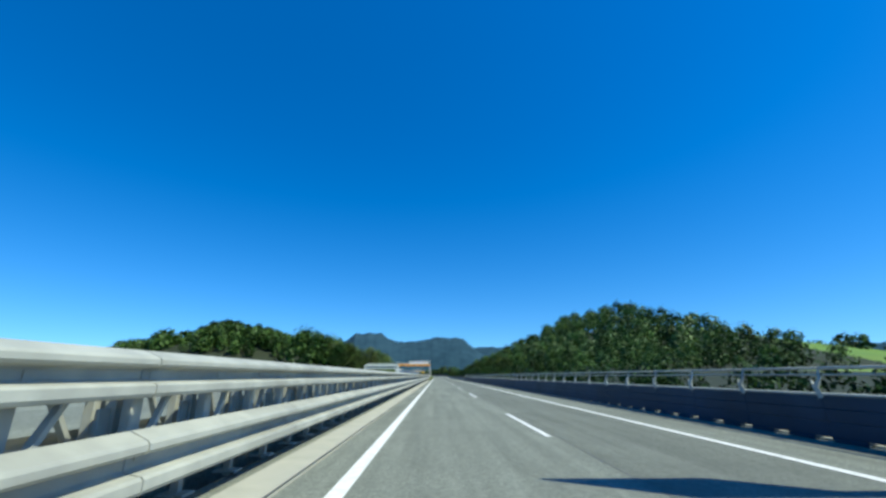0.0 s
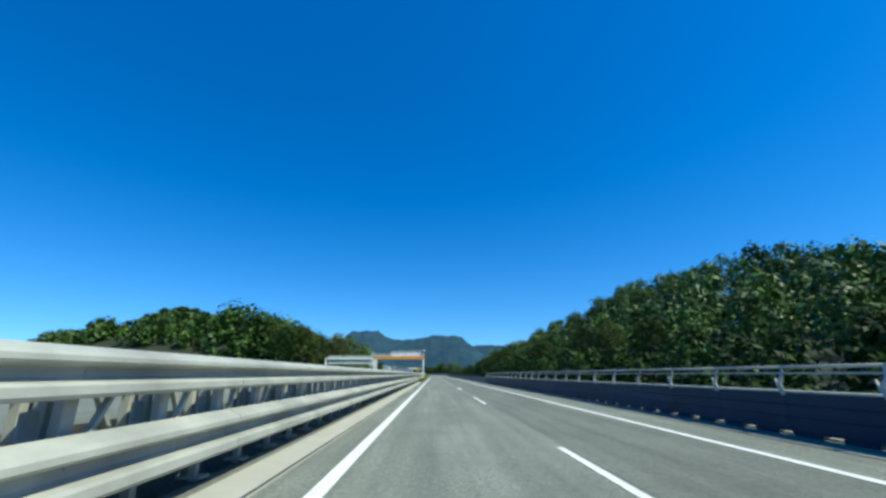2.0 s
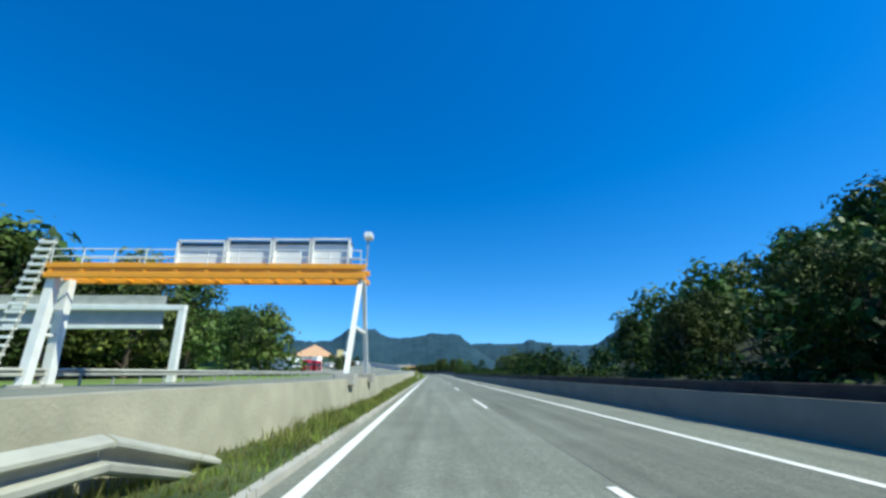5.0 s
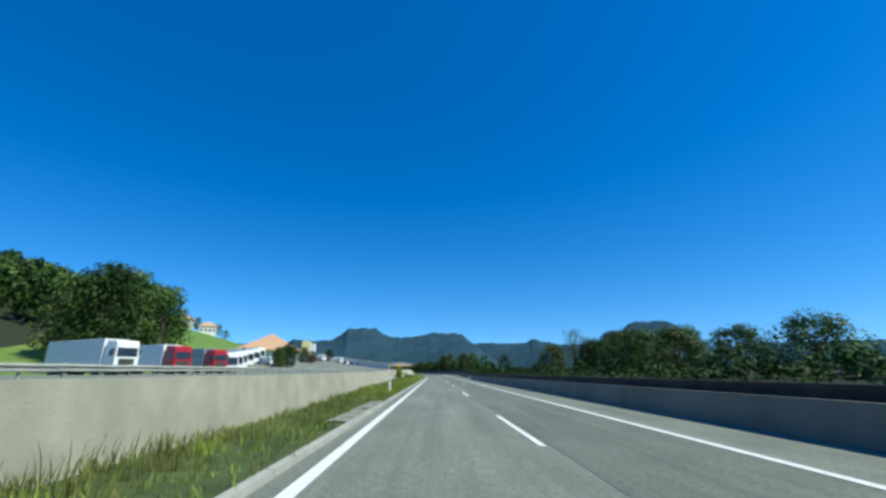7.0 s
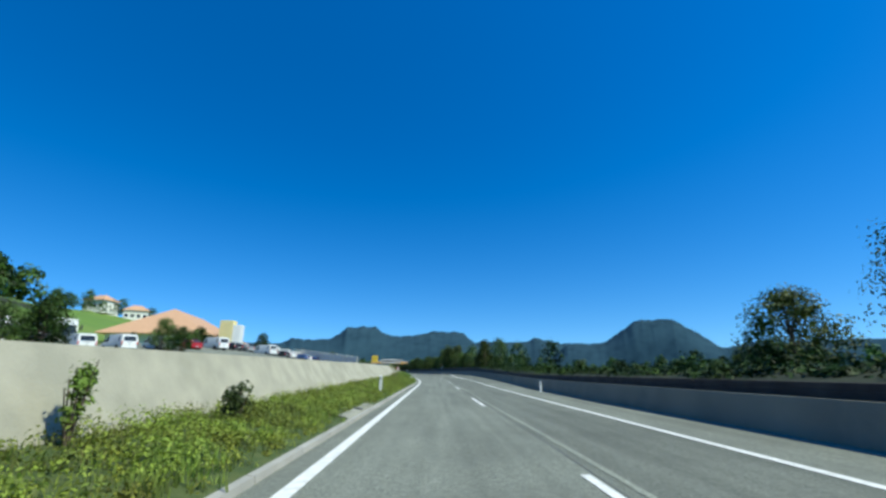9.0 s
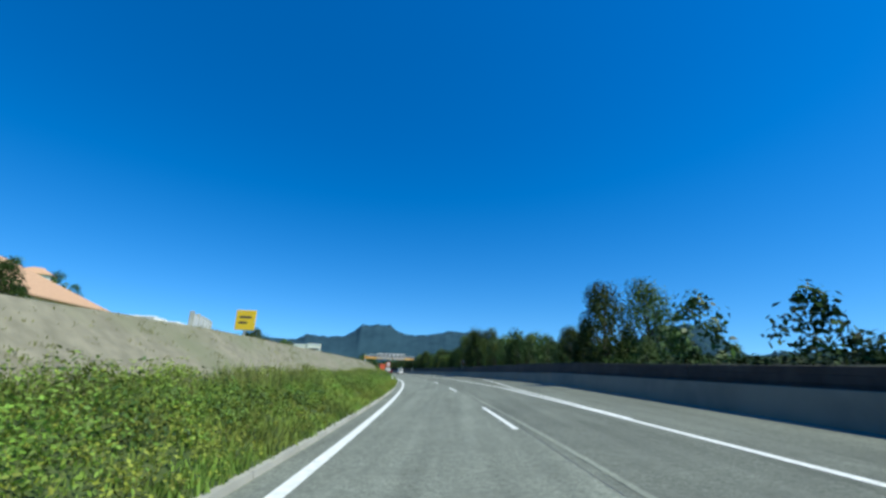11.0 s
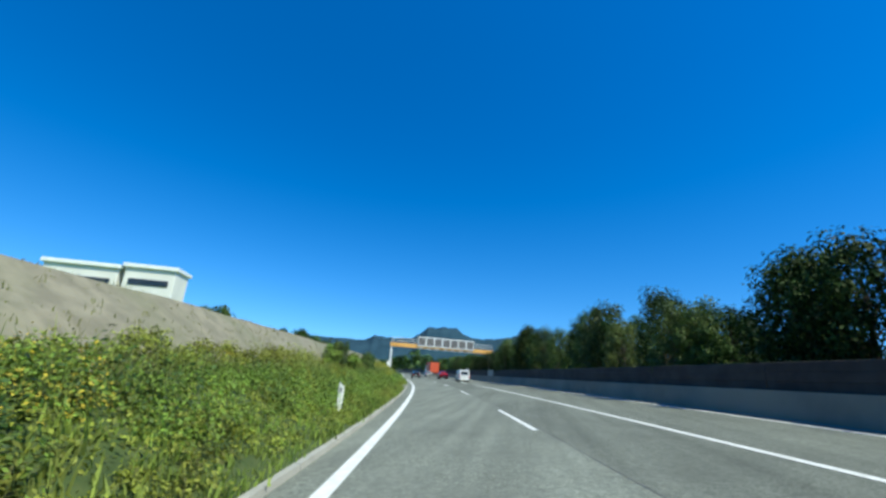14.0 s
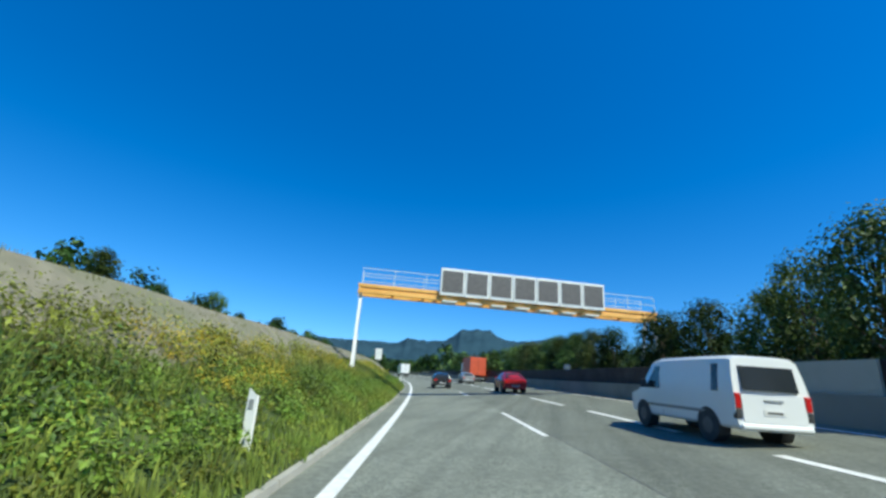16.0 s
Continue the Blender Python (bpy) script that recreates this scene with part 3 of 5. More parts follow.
# wooded hill on the right of the bridge
for row_o, step in ((13.2, 4.5), (15.8, 5.0), (19.5, 5.2), (24.0, 5.5), (30.0, 6.5)):
    s = 24.0 if row_o > 17 else 60.0 if row_o > 14 else 128.0
    while s < 214:
        o, q = row_o + rnd.uniform(-1.3, 1.3), s + rnd.uniform(-1.5, 1.5)
        g = ground_right(q, o) if o > right_edge(q) else 0
        top = 1.34 + (crest_right(q) - 1.34) * (o - 1.4) / 20.6 * (rnd.uniform(0.82, 1.02) if q < 160 else rnd.uniform(0.82, 0.96))
        if row_o < 17:
            top *= rnd.uniform(0.75, 1.0)
        if top > g + 1.5 and q < 184 + (o - 15) * 2.6:
            # front rows use dark-leaf kinds only: their shaded road side is in the colour
            KINDS_USED = ["road1", "road3"] if row_o < 17 else ["wood%d" % i for i in range(5)]
            wood_tree(q, o, g, top, "leafy broadleaf tree on the wooded hillside", "hillside wood", row_o > 19)
        s += step
for row_o in (32.0, 39.0, 46.0, 53.0, 60.0, 66.0):
    s = 70.0
    while s < 224:
        o, q = row_o + rnd.uniform(-2, 2), s + rnd.uniform(-2, 2)
        f = min(1.0, (o - 22) / 38)
        top = (crest_right(q) * (1 - f) + hill_top_right(q) * f) * rnd.uniform(0.92, 1.02)
        wood_tree(q, o, max(0.0, min(ground_right(q, o), top - 6)), top, "", "", True)
        s += 6.5
# trees along the right after the wood
for row_o, step in ((14.9, 3.9), (17.5, 5.5), (22.5, 5.5), (29.0, 8.0)):
    s = 367.0 if row_o < 15 else 322.0
    while s < 600:
        o, q = row_o + rnd.uniform(-1.2, 1.2), s + rnd.uniform(-1.2, 1.2)
        top = 1.34 + (crest_right(q) - 1.34) * (o - 1.4) / 20.6 * rnd.uniform(0.88, 1.04)
        if q > 366:
            top = (1.34 + (near_right(q) - 1.34) * (o - 1.4) / 13.6 * rnd.uniform(0.97, 1.05)) if row_o < 15 else near_right(q) * rnd.uniform(0.8, 1.02)
        lift = bank(q) * 14
        s += step if not (row_o < 15 and 440 < q < 545) else 3.0
        if top - lift > 1.7 and not (512.5 < q < 515 and row_o < 16):
            if row_o < 20 and q < 545:
                KINDS_USED = ["road%d" % i for i in range(5)]
            wood_tree(q, o, 0.5, top - lift, "leafy roadside tree behind the barrier wall", "roadside trees", row_o > 20 or q > 545, 1.0 if q < 366 or q > 503 else 0.8)
            KINDS_USED = ["wood%d" % i for i in range(5)]
for s, top in ((447.3, 6.7), (451.5, 5.0)):
    tree("road1" if top > 6 else "road3", s, 15.4, 0.2, (top - 0.5) / 9.6, "tree", "leafy roadside tree behind the barrier wall", "tree", "roadside trees", s)
# airy and round trees on the field before the bend
KINDS["airy"] = dict(mesh=(61, 10.0, 3.1, 1250, 0.13, 0.22, 18), leaf=LEAF)
for i, (s, o, top) in enumerate(((302, 25.5, 2.2), (310, 27, 7.9), (314, 27, 3.8), (305.5, 27.5, 2.4), (284, 26, 6.4), (281, 25, 6.8), (279.5, 28, 7.6), (275, 25.7, 7.3), (263.5, 28.7, 6.8), (283, 30, 7.0), (286.5, 31.5, 5.6), (266, 22, 5.6), (261, 21, 6.0), (256, 20.5, 5.6), (271, 26, 6.8), (250, 20, 5.2), (245, 21, 4.8), (238, 20, 4.6), (296, 24, 3.4), (291, 22, 2.8), (315, 27, 3.4), (322, 38, 3.4), (336, 39, 3.1), (352, 44, 3.3), (330, 30, 2.8), (345, 30, 3.0), (357, 29, 3.2))):
    KINDS_USED = ["road%d" % i for i in range(5)]
    wood_tree(s, o, 0.5, top, "dense round tree on the field" if top > 5 else "low leafy bush on the field", "field trees" if top > 5 else "field bushes", False, 1.35 if top > 5 else 1.5)
KINDS_USED = ["wood%d" % i for i in range(5)]
tree("airy", 303.2, 29.6, 0.3, 1.05, "tree", "slender airy tree with sparse leaves on the field", "tree")
# far hedges beyond the field
for i in range(60):
    s = 322 + i * 4.5
    wood_tree(s, 60 + rnd.uniform(-5, 5), 0.5, rnd.uniform(3.0, 5.5), "", "", "distant")


# wood on the left, beyond the other carriageway
def crest_left(s, d):
    return lerp(d, (33, 15.0), (37, 16.5), (48, 22.0), (57, 23.0)) * lerp(s, (176, 0.85), (190, 1.0), (245, 1.0), (262, 0.8)) * lerp(s - 1.15 * d, (149, 1.0), (155, 0.79))


for row_o, step in ((-34.0, 5.5), (-40.0, 6.0), (-47.0, 6.5), (-55.0, 7.0)):
    s = 179.0
    while s < 141.0 - row_o * 2.12:
        o, q = row_o + rnd.uniform(-1.5, 1.5), s + rnd.uniform(-1.8, 1.8)
        top = crest_left(q, -o) * rnd.uniform(0.84, 1.02)
        wood_tree(q, o, 0.7, top, "leafy broadleaf tree at the edge of the wood", "wood beyond the carriageway", row_o < -42)
        s += step
for s, o, top in ((205, -26.5, 13.4), (199, -29, 14.0)):
    wood_tree(s, o, 0.7, top, "round leafy tree before the wood", "trees before the wood")
tree("wood3", 225.5, -25.0, -4.2, 1.72, "tree", "large round leafy tree standing clear of the wood", "tree", "", 40)
# wooded hill far off on the left
for i in range(260):
    s, o = 362 + rnd.gauss(0, 42), -162 + rnd.gauss(0, 30)
    if -188 < o < -112 and 318 < s < 424:
        g = ground_left(s, o)
        wood_tree(s, o, g, g + rnd.uniform(9, 13), "", "", "distant")
for i in range(70):
    s, o = 385 + rnd.gauss(0, 16), rnd.uniform(-268, -180)
    wood_tree(s, o, 12.0, lerp(o, (-268, 24), (-240, 31), (-180, 44)) * rnd.uniform(0.9, 1.03), "", "", "distant")
# tall trees behind the parked lorries
for s, o, top in ((300, -62, 22.5), (312, -70, 25.5), (322, -64, 22), (330, -76, 27.5), (340, -75, 25.5), (352, -88, 30), (362, -90, 27), (374, -98, 29), (318, -82, 25), (338, -90, 27)):
    wood_tree(s, o, ground_left(s, o), top, "tall dense tree behind the rest area", "trees behind the rest area")
for s, o, top in ((316.8, -31.3, 8.2), (314.6, -32.6, 7.2), (318.4, -33.2, 7.6), (337.3, -33.4, 8.6), (338.5, -31.5, 7.6), (340.5, -34, 8.0), (379, -34, 10.2), (376, -46.2, 11.2), (372, -45.5, 10.2), (330, -47, 8.0), (352, -46, 8.0), (392, -43, 10.0)):
    wood_tree(s, o, ground_left(s, o), top, "small round tree in the rest area", "rest area trees")
for s, o, h in ((498.8, -127.5, 9), (503.4, -116, 8), (507, -105.4, 8), (510, -101, 6), (496, -133, 7), (455, -118, 5), (462, -120, 6), (470, -121, 5), (480, -120, 6.5), (488, -118, 5), (500, -119, 6), (512, -120, 5.5), (525, -116, 6), (445, -116, 6), (438, -112, 7)):
    wood_tree(s, o, ground_left(s, o), ground_left(s, o) + h, "small tree on the hill meadow", "hill trees", True)
# low trees beyond the crest of the slope
for s, top in ((405, 6.2), (409, 7.1), (416, 6.0), (427, 6.3), (432, 5.4), (473, 6.2), (479, 7.0), (491, 6.0), (502, 6.8), (513, 7.7), (521, 7.0), (529, 7.75), (541, 7.2), (552, 8.0), (560, 7.0), (575, 8.2), (590, 8.0), (605, 8.8), (622, 9.0)):
    o = -21 + rnd.uniform(-1.5, 1.5)
    wood_tree(s, o, ground_left(s, o), top + 0.5, "small tree beyond the crest of the slope", "trees beyond the slope", s > 560)
    for k in (-3.4, -1.8, 1.9, 3.6):
        q = o + rnd.uniform(-2, 1)
        wood_tree(s + k, q, ground_left(s, q), top + rnd.uniform(-0.7, 0.1), "", "", "shrub")
# woods closing the far end of the road
for i in range(46):
    s = 640 + (i % 23) * 11 + rnd.uniform(-4, 4)
    o = (-14 - rnd.uniform(0, 18)) if i < 23 else (20 + rnd.uniform(0, 14))
    wood_tree(s, o, 0.5, rnd.uniform(8, 12), "leafy tree beside the far road", "far roadside trees", "distant")
for i in range(26):
    wood_tree(900 + rnd.uniform(0, 40), -60 + i * 5 + rnd.uniform(-2, 2), -0.5, rnd.uniform(11, 17), "leafy tree at the far end of the road", "far roadside trees", "distant")
# undergrowth at the foot of the right wood, with deep shade in its colour
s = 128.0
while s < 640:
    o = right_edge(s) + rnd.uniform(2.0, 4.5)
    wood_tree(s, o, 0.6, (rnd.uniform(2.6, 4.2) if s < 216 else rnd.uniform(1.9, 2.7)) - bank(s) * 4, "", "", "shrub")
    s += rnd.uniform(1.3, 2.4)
s = 6.0
while s < 128:
    wood_tree(s, 9.55 + rnd.uniform(2.2, 5.5), 0.0, rnd.uniform(1.7, 2.5) + 1.2 * max(0.0, min(1.0, (s - 50) / 30)), "", "", "shrub")
    s += rnd.uniform(0.8, 1.5)
# far woods closing the view on the right
for i in range(60):
    wood_tree(-10 + i * 5 + rnd.uniform(-2, 2), 118 + rnd.uniform(0, 30), 3.0, rnd.uniform(10, 15), "", "", "distant")
# wooded knoll behind the hill meadow
for i in range(26):
    s, o = rnd.uniform(440, 485), rnd.uniform(-165, -136)
    wood_tree(s, o, ground_left(s, o), rnd.uniform(35, 42), "", "", "distant")
join_far("dense leafy woods farther from the road")


# ---- crash barriers and railings ----
def rail_mesh(z0, z1, out, length):
    """A two-ridged steel rail, z0 to z1, its ridges out metres proud of its edges; runs along y."""
    prof = [(0.0, 1.0), (0.85, 0.86), (1.0, 0.80), (1.0, 0.70), (0.85, 0.65), (0.05, 0.60), (0.0, 0.56), (0.0, 0.40), (0.1, 0.36), (0.85, 0.31), (1.0, 0.26), (1.0, 0.10), (0.85, 0.03), (0.2, 0.0)]
    h = z1 - z0
    front = [(u * out, z0 + h * v) for u, v in prof]
    back = [(x - 0.012, z) for x, z in reversed(front)]
    bm = bmesh.new()
    ends = [[bm.verts.new((x, y, z)) for x, z in front + back] for y in (0, length)]
    n = len(ends[0])
    for j in range(n):
        bm.faces.new((ends[0][j], ends[0][(j + 1) % n], ends[1][(j + 1) % n], ends[1][j]))
    bm.faces.new(ends[0][::-1])
    bm.faces.new(ends[1])
    bmesh.ops.recalc_face_normals(bm, faces=bm.faces[:])
    return mesh_of("rail", bm, STEEL)


def put(name, mesh, parent, m, label=""):
    ob = part(name, mesh, None, parent, label)
    ob.matrix_basis = m
    return ob


FLIP = Matrix.Rotation(math.pi, 4, "Z")
post_mesh = mesh_of("post", boxes((-0.05, 0.05, -0.05, 0.05, 0.0, 1.5), (-0.02, 0.02, -0.19, 0.19, 0.72, 1.06), (-0.03, 0.03, -0.06, 0.06, 0.0, 0.02), bevel=0.008), STEEL)
# bracket: a sloped strut between the lower and upper rails
bk = bmesh.new()
box(bk, 0.12, 0.22, -0.07, 0.07, 0.78, 1.24, bevel=0.01)
beam(bk, (0.24, 0.16, 0.80), (0.18, 0.50, 1.20), 0.055)
box(bk, 0.14, 0.20, -0.07, 0.56, 1.17, 1.22)
box(bk, -0.02, 0.31, -0.05, 0.05, 0.62, 0.70)
box(bk, -0.02, 0.31, -0.05, 0.05, 1.30, 1.38)
bracket_mesh = mesh_of("bracket", bk, STEEL)
upper, lower = rail_mesh(1.15, 1.56, 0.16, 3.98), rail_mesh(0.36, 0.88, 0.19, 3.98)
foot_mesh = mesh_of("base_plate", boxes((-0.16, 0.16, -0.12, 0.12, 0.0, 0.03), bevel=0.006), STEEL)
barrier = thing("crash_barrier", at(-40, -1.78, 0), "double-sided galvanised steel crash barrier on the bridge", "crash barrier")
for i in range(44):
    for mesh in (upper, lower):
        put("rail", mesh, barrier, Matrix.Translation((0.30, i * 4.0, 0)))
        put("rail", mesh, barrier, Matrix.Translation((-0.30, i * 4.0 + 3.98, 0)) @ FLIP)
i = 0
while True:
    y = 0.4 + i * 1.25
    if y > 175.5:
        break
    put("post", post_mesh, barrier, Matrix.Translation((0, y, 0)))
    put("bracket", bracket_mesh, barrier, Matrix.Translation((0, y, 0)))
    put("bracket", bracket_mesh, barrier, Matrix.Translation((0, y, 0)) @ FLIP)
    put("base_plate", foot_mesh, barrier, Matrix.Translation((0, y, 0.045)))
    i += 1
# single barrier beyond the bridge, turned down at its end
barrier2 = thing("crash_barrier", at(136, -1.72, 0), "single galvanised steel crash barrier with a turned-down end", "crash barrier")
u2, l2 = rail_mesh(1.14, 1.46, 0.13, 3.98), rail_mesh(0.46, 0.80, 0.13, 3.98)
UP_END, LOW_END = 19.6, 23.0
for i in range(6):
    if i < 5:
        put("rail", u2, barrier2, Matrix.Translation((0.24, UP_END - 4 * (i + 1), 0)))
    put("rail", l2, barrier2, Matrix.Translation((0.24, LOW_END - 4 * (i + 1), 0)))
tu, tl = rail_mesh(-0.16, 0.16, 0.13, 1.7), rail_mesh(-0.17, 0.17, 0.13, 2.3)
put("rail_end", tu, barrier2, Matrix.Translation((0.24, UP_END, 1.30)) @ Matrix.Rotation(radians(-19), 4, "X"))
put("rail_end", tl, barrier2, Matrix.Translation((0.24, LOW_END, 0.63)) @ Matrix.Rotation(radians(-14.5), 4, "X"))
bm = bmesh.new()
beam(bm, (0.0, 0, 0.0), (0.0, 0, 0.75), 0.10)
beam(bm, (0.0, 0, 0.70), (0.16, 0, 1.2), 0.12)
box(bm, 0.0, 0.26, -0.05, 0.05, 0.58, 0.68)
box(bm, 0.05, 0.26, -0.06, 0.06, 1.20, 1.40)
p2 = mesh_of("post", bm, STEEL)
for i in range(8):
    put("post", p2, barrier2, Matrix.Translation((0, 1.6 + i * 2.5, 0)))

# guardrail of the other carriageway
rail3 = rail_mesh(0.42, 0.74, 0.08, 3.98)
p3 = mesh_of("post", boxes((-0.06, 0.02, -0.05, 0.05, -0.1, 0.76), bevel=0.008), STEEL)
for o0 in (-13.9,):
    far = thing("guardrail", at(-60, o0, 0.74), "galvanised steel guardrail beside the far carriageway", "guardrail")
    for i in range(88):
        s = -60 + i * 4
        z = level_left(s) - 0.74
        put("rail", rail3, far, Matrix.Translation((0.05, i * 4.0, z)))
        put("post", p3, far, Matrix.Translation((0, i * 4.0 + 0.5, z)))
        put("post", p3, far, Matrix.Translation((0, i * 4.0 + 2.5, z)))

# right parapet of the bridge
parapet = thing("bridge_parapet", at(-60, 9.55, 0), "dark blue steel bridge parapet with a railing on top", "parapet")
panel = mesh_of("panel", boxes((0.0, 0.07, 0.002, 2.398, 0.085, 0.40), (0.02, 0.09, 0.002, 2.398, 0.405, 0.66), (0.01, 0.08, 0.002, 2.398, 0.665, 0.93), bevel=0.01), BLUE_STEEL)
bm = boxes((-0.02, 0.30, 0, 2.4, 0.93, 0.98), bevel=0.012)
cap = mesh_of("cap", bm, STEEL)
bm = bmesh.new()
box(bm, 0.08, 0.2, -0.05, 0.05, 0.0, 0.95, bevel=0.01)
pp = mesh_of("post", bm, BLUE_STEEL)
block = mesh_of("base_block", boxes((-0.01, 0.2, -0.36, 0.36, 0.0, 0.083), bevel=0.01), BLUE_STEEL)
bm = bmesh.new()
for p0, p1, w0, w1 in (((0.0, -0.02, 0.88), (-0.04, 0.02, 1.10), 0.10, 0.09), ((-0.04, 0.02, 1.10), (0.0, -0.06, 1.26), 0.09, 0.05), ((-0.03, 0.05, 1.04), (0.02, 0.16, 1.24), 0.06, 0.04),
                       ((0.0, -0.06, 1.26), (0.10, 0.0, 1.50), 0.05, 0.04)):
    beam(bm, p0, p1, w0, w1)
hook = mesh_of("rail_post", bm, STEEL)
bm = bmesh.new()
beam(bm, (0.10, 0, 1.50), (0.10, 2.4, 1.50), 0.035, 0.035, 8)
top_rail = mesh_of("handrail", bm, STEEL, True)
bm = bmesh.new()
beam(bm, (0.06, 0, 1.36), (0.06, 2.4, 1.36), 0.022, 0.022, 6)
mid_rail = mesh_of("mid_rail", bm, STEEL, True)
for i in range(80):
    m = Matrix.Translation((0, i * 2.4, 0))
    for nm, me in (("panel", panel), ("cap", cap), ("post", pp), ("rail_post", hook), ("handrail", top_rail), ("mid_rail", mid_rail)):
        put(nm, me, parapet, m)
    for y in (0.75, 1.95):
        put("base_block", block, parapet, m @ Matrix.Translation((0, y, 0)))


# ---- gantries ----
def gantry(name, label, s, o0, o1, zbeam, ztop, base0, base1, spread, ladder, paint=ORANGE, rail=0.03, rail_h=1.05):
    """A steel sign gantry: orange box beam, A-shaped legs, catwalk rail."""
    ob = thing(name, at(s, (o0 + o1) / 2, 0), label, "gantry")
    x0, x1 = -(o1 - o0) / 2, (o1 - o0) / 2
    wid = 0.62
    for y in (-wid, wid):
        for z in (zbeam, ztop):
            bm = bmesh.new()
            box(bm, x0 - 0.2, x1 + 0.2, y - 0.09, y + 0.09, z - 0.11, z + 0.11, bevel=0.02)
            part("chord", bm, paint, ob)
    n = 10
    for i in range(n + 1):
        x = x0 + (x1 - x0) * i / n
        bm = bmesh.new()
        for y in (-wid, wid):
            box(bm, x - 0.07, x + 0.07, y - 0.06, y + 0.06, zbeam, ztop)
        box(bm, x - 0.06, x + 0.06, -wid, wid, zbeam - 0.05, zbeam + 0.05)
        part("strut", bm, paint, ob)
        if i < n:
            bm = bmesh.new()
            xb = x0 + (x1 - x0) * (i + 1) / n
            beam(bm, (x, -wid, zbeam), (xb, wid, zbeam), 0.06)
            part("brace", bm, paint, ob)
    bm = bmesh.new()
    for y in (-wid, wid):
        box(bm, x0, x1, y - 0.02, y + 0.02, zbeam + 0.10, ztop - 0.10)
    part("web", bm, paint, ob)
    full = spread
    for x, zb, w in ((x0, base0, 0.34 if ladder else 0.16), (x1, base1, 0.17)):
        spread = full * (0.22 if ladder and x < 0 else 1.0)
        for sg in (-1, 1):
            bm = bmesh.new()
            beam(bm, (x, sg * spread, zb), (x, sg * 0.35, zbeam), w)
            part("leg", bm, WHITE, ob, "white painted steel leg")
            bm = boxes((x - 0.35, x + 0.35, sg * spread - 0.4, sg * spread + 0.4, zb - 0.35, zb + 0.02), bevel=0.02)
            part("plinth", bm, CONCRETE, ob, "concrete plinth")
        bm = bmesh.new()
        beam(bm, (x, -spread * 0.5, zb + (zbeam - zb) * 0.45), (x, spread * 0.5, zb + (zbeam - zb) * 0.45), 0.12)
        part("tie", bm, WHITE, ob)
    # catwalk rail
    for y in (-wid - 0.1, wid + 0.1):
        for z in (rail_h * 0.52, rail_h):
            bm = bmesh.new()
            beam(bm, (x0, y, ztop + z), (x1, y, ztop + z), rail, rail, 6)
            part("catwalk_rail", bm, WHITE, ob)
        for i in range(11):
            x = x0 + (x1 - x0) * i / 10
            bm = bmesh.new()
            beam(bm, (x, y, ztop + 0.05), (x, y, ztop + rail_h + 0.03), rail * 0.8, rail * 0.8, 6)
            part("catwalk_post", bm, WHITE, ob)
    if ladder:
        for dx in (-0.28, 0.28):
            bm = bmesh.new()
            beam(bm, (x0 - 1.1 + dx, -1.0, base0), (x0 - 0.3 + dx, -0.7, ztop + 1.1), 0.07)
            part("ladder_rail", bm, STEEL, ob)
        for i in range(18):
            f = (i + 0.5) / 18
            bm = bmesh.new()
            x, y, z = x0 - 1.1 + 0.8 * f, -1.0 + 0.3 * f, base0 + (ztop + 1.1 - base0) * f
            box(bm, x - 0.3, x + 0.3, y - 0.10, y + 0.10, z - 0.05, z + 0.05)
            part("rung", bm, WHITE, ob)
    return ob


g1 = gantry("sign_gantry", "orange beam sign gantry over the far carriageway, seen from behind", 172.2, -13.8, -1.4, 5.12, 5.52, 0.9, 1.3, 2.3, True, ORANGE, 0.024, 0.66)
# backs of the sign boxes
for x0, x1, z1 in ((-2.0, 0.1, 7.05), (0.15, 2.1, 7.15), (2.15, 3.8, 7.15), (3.85, 5.5, 7.18)):
    bm = boxes((x0, x1, 0.55, 1.05, 5.72, z1 - 0.34), bevel=0.03)
    part("sign_box", bm, WHITE, g1, "white back of a sign box")
    part("sun_hood", boxes((x0, x1, 0.53, 1.1, z1 - 0.33, z1 - 0.20), bevel=0.02), BLUE_STEEL, g1, "dark blue hood")
    part("box_frame", boxes((x0, x0 + 0.07, 0.35, 0.55, 5.6, z1 - 0.1), (x1 - 0.07, x1, 0.35, 0.55, 5.6, z1 - 0.1), (x0, x1, 0.35, 0.45, z1 - 0.19, z1 - 0.12)), WHITE, g1)
part("camera_mast", beam(bmesh.new(), (6.3, 0.3, 5.7), (6.3, 0.3, 7.2), 0.05), STEEL, g1)
part("camera_box", boxes((6.15, 6.5, 0.0, 0.55, 7.0, 7.25), bevel=0.03), WHITE, g1)

# cantilever sign over the road's start
cs = thing("cantilever_sign", at(3.7, 12.1, 0), "road sign on a grey cantilever mast over the lane", "traffic sign")
part("mast", beam(bmesh.new(), (0, 0, -0.2), (0, 0, 5.4), 0.32, 0.26, 12), STEEL, cs)
part("arm", beam(bmesh.new(), (0, 0, 4.7), (-3.4, 0, 4.7), 0.22, 0.18), STEEL, cs)
part("board", boxes((-4.8, -2.5, -0.14, -0.06, 4.6, 7.0), bevel=0.02), CAR_GREY, cs)

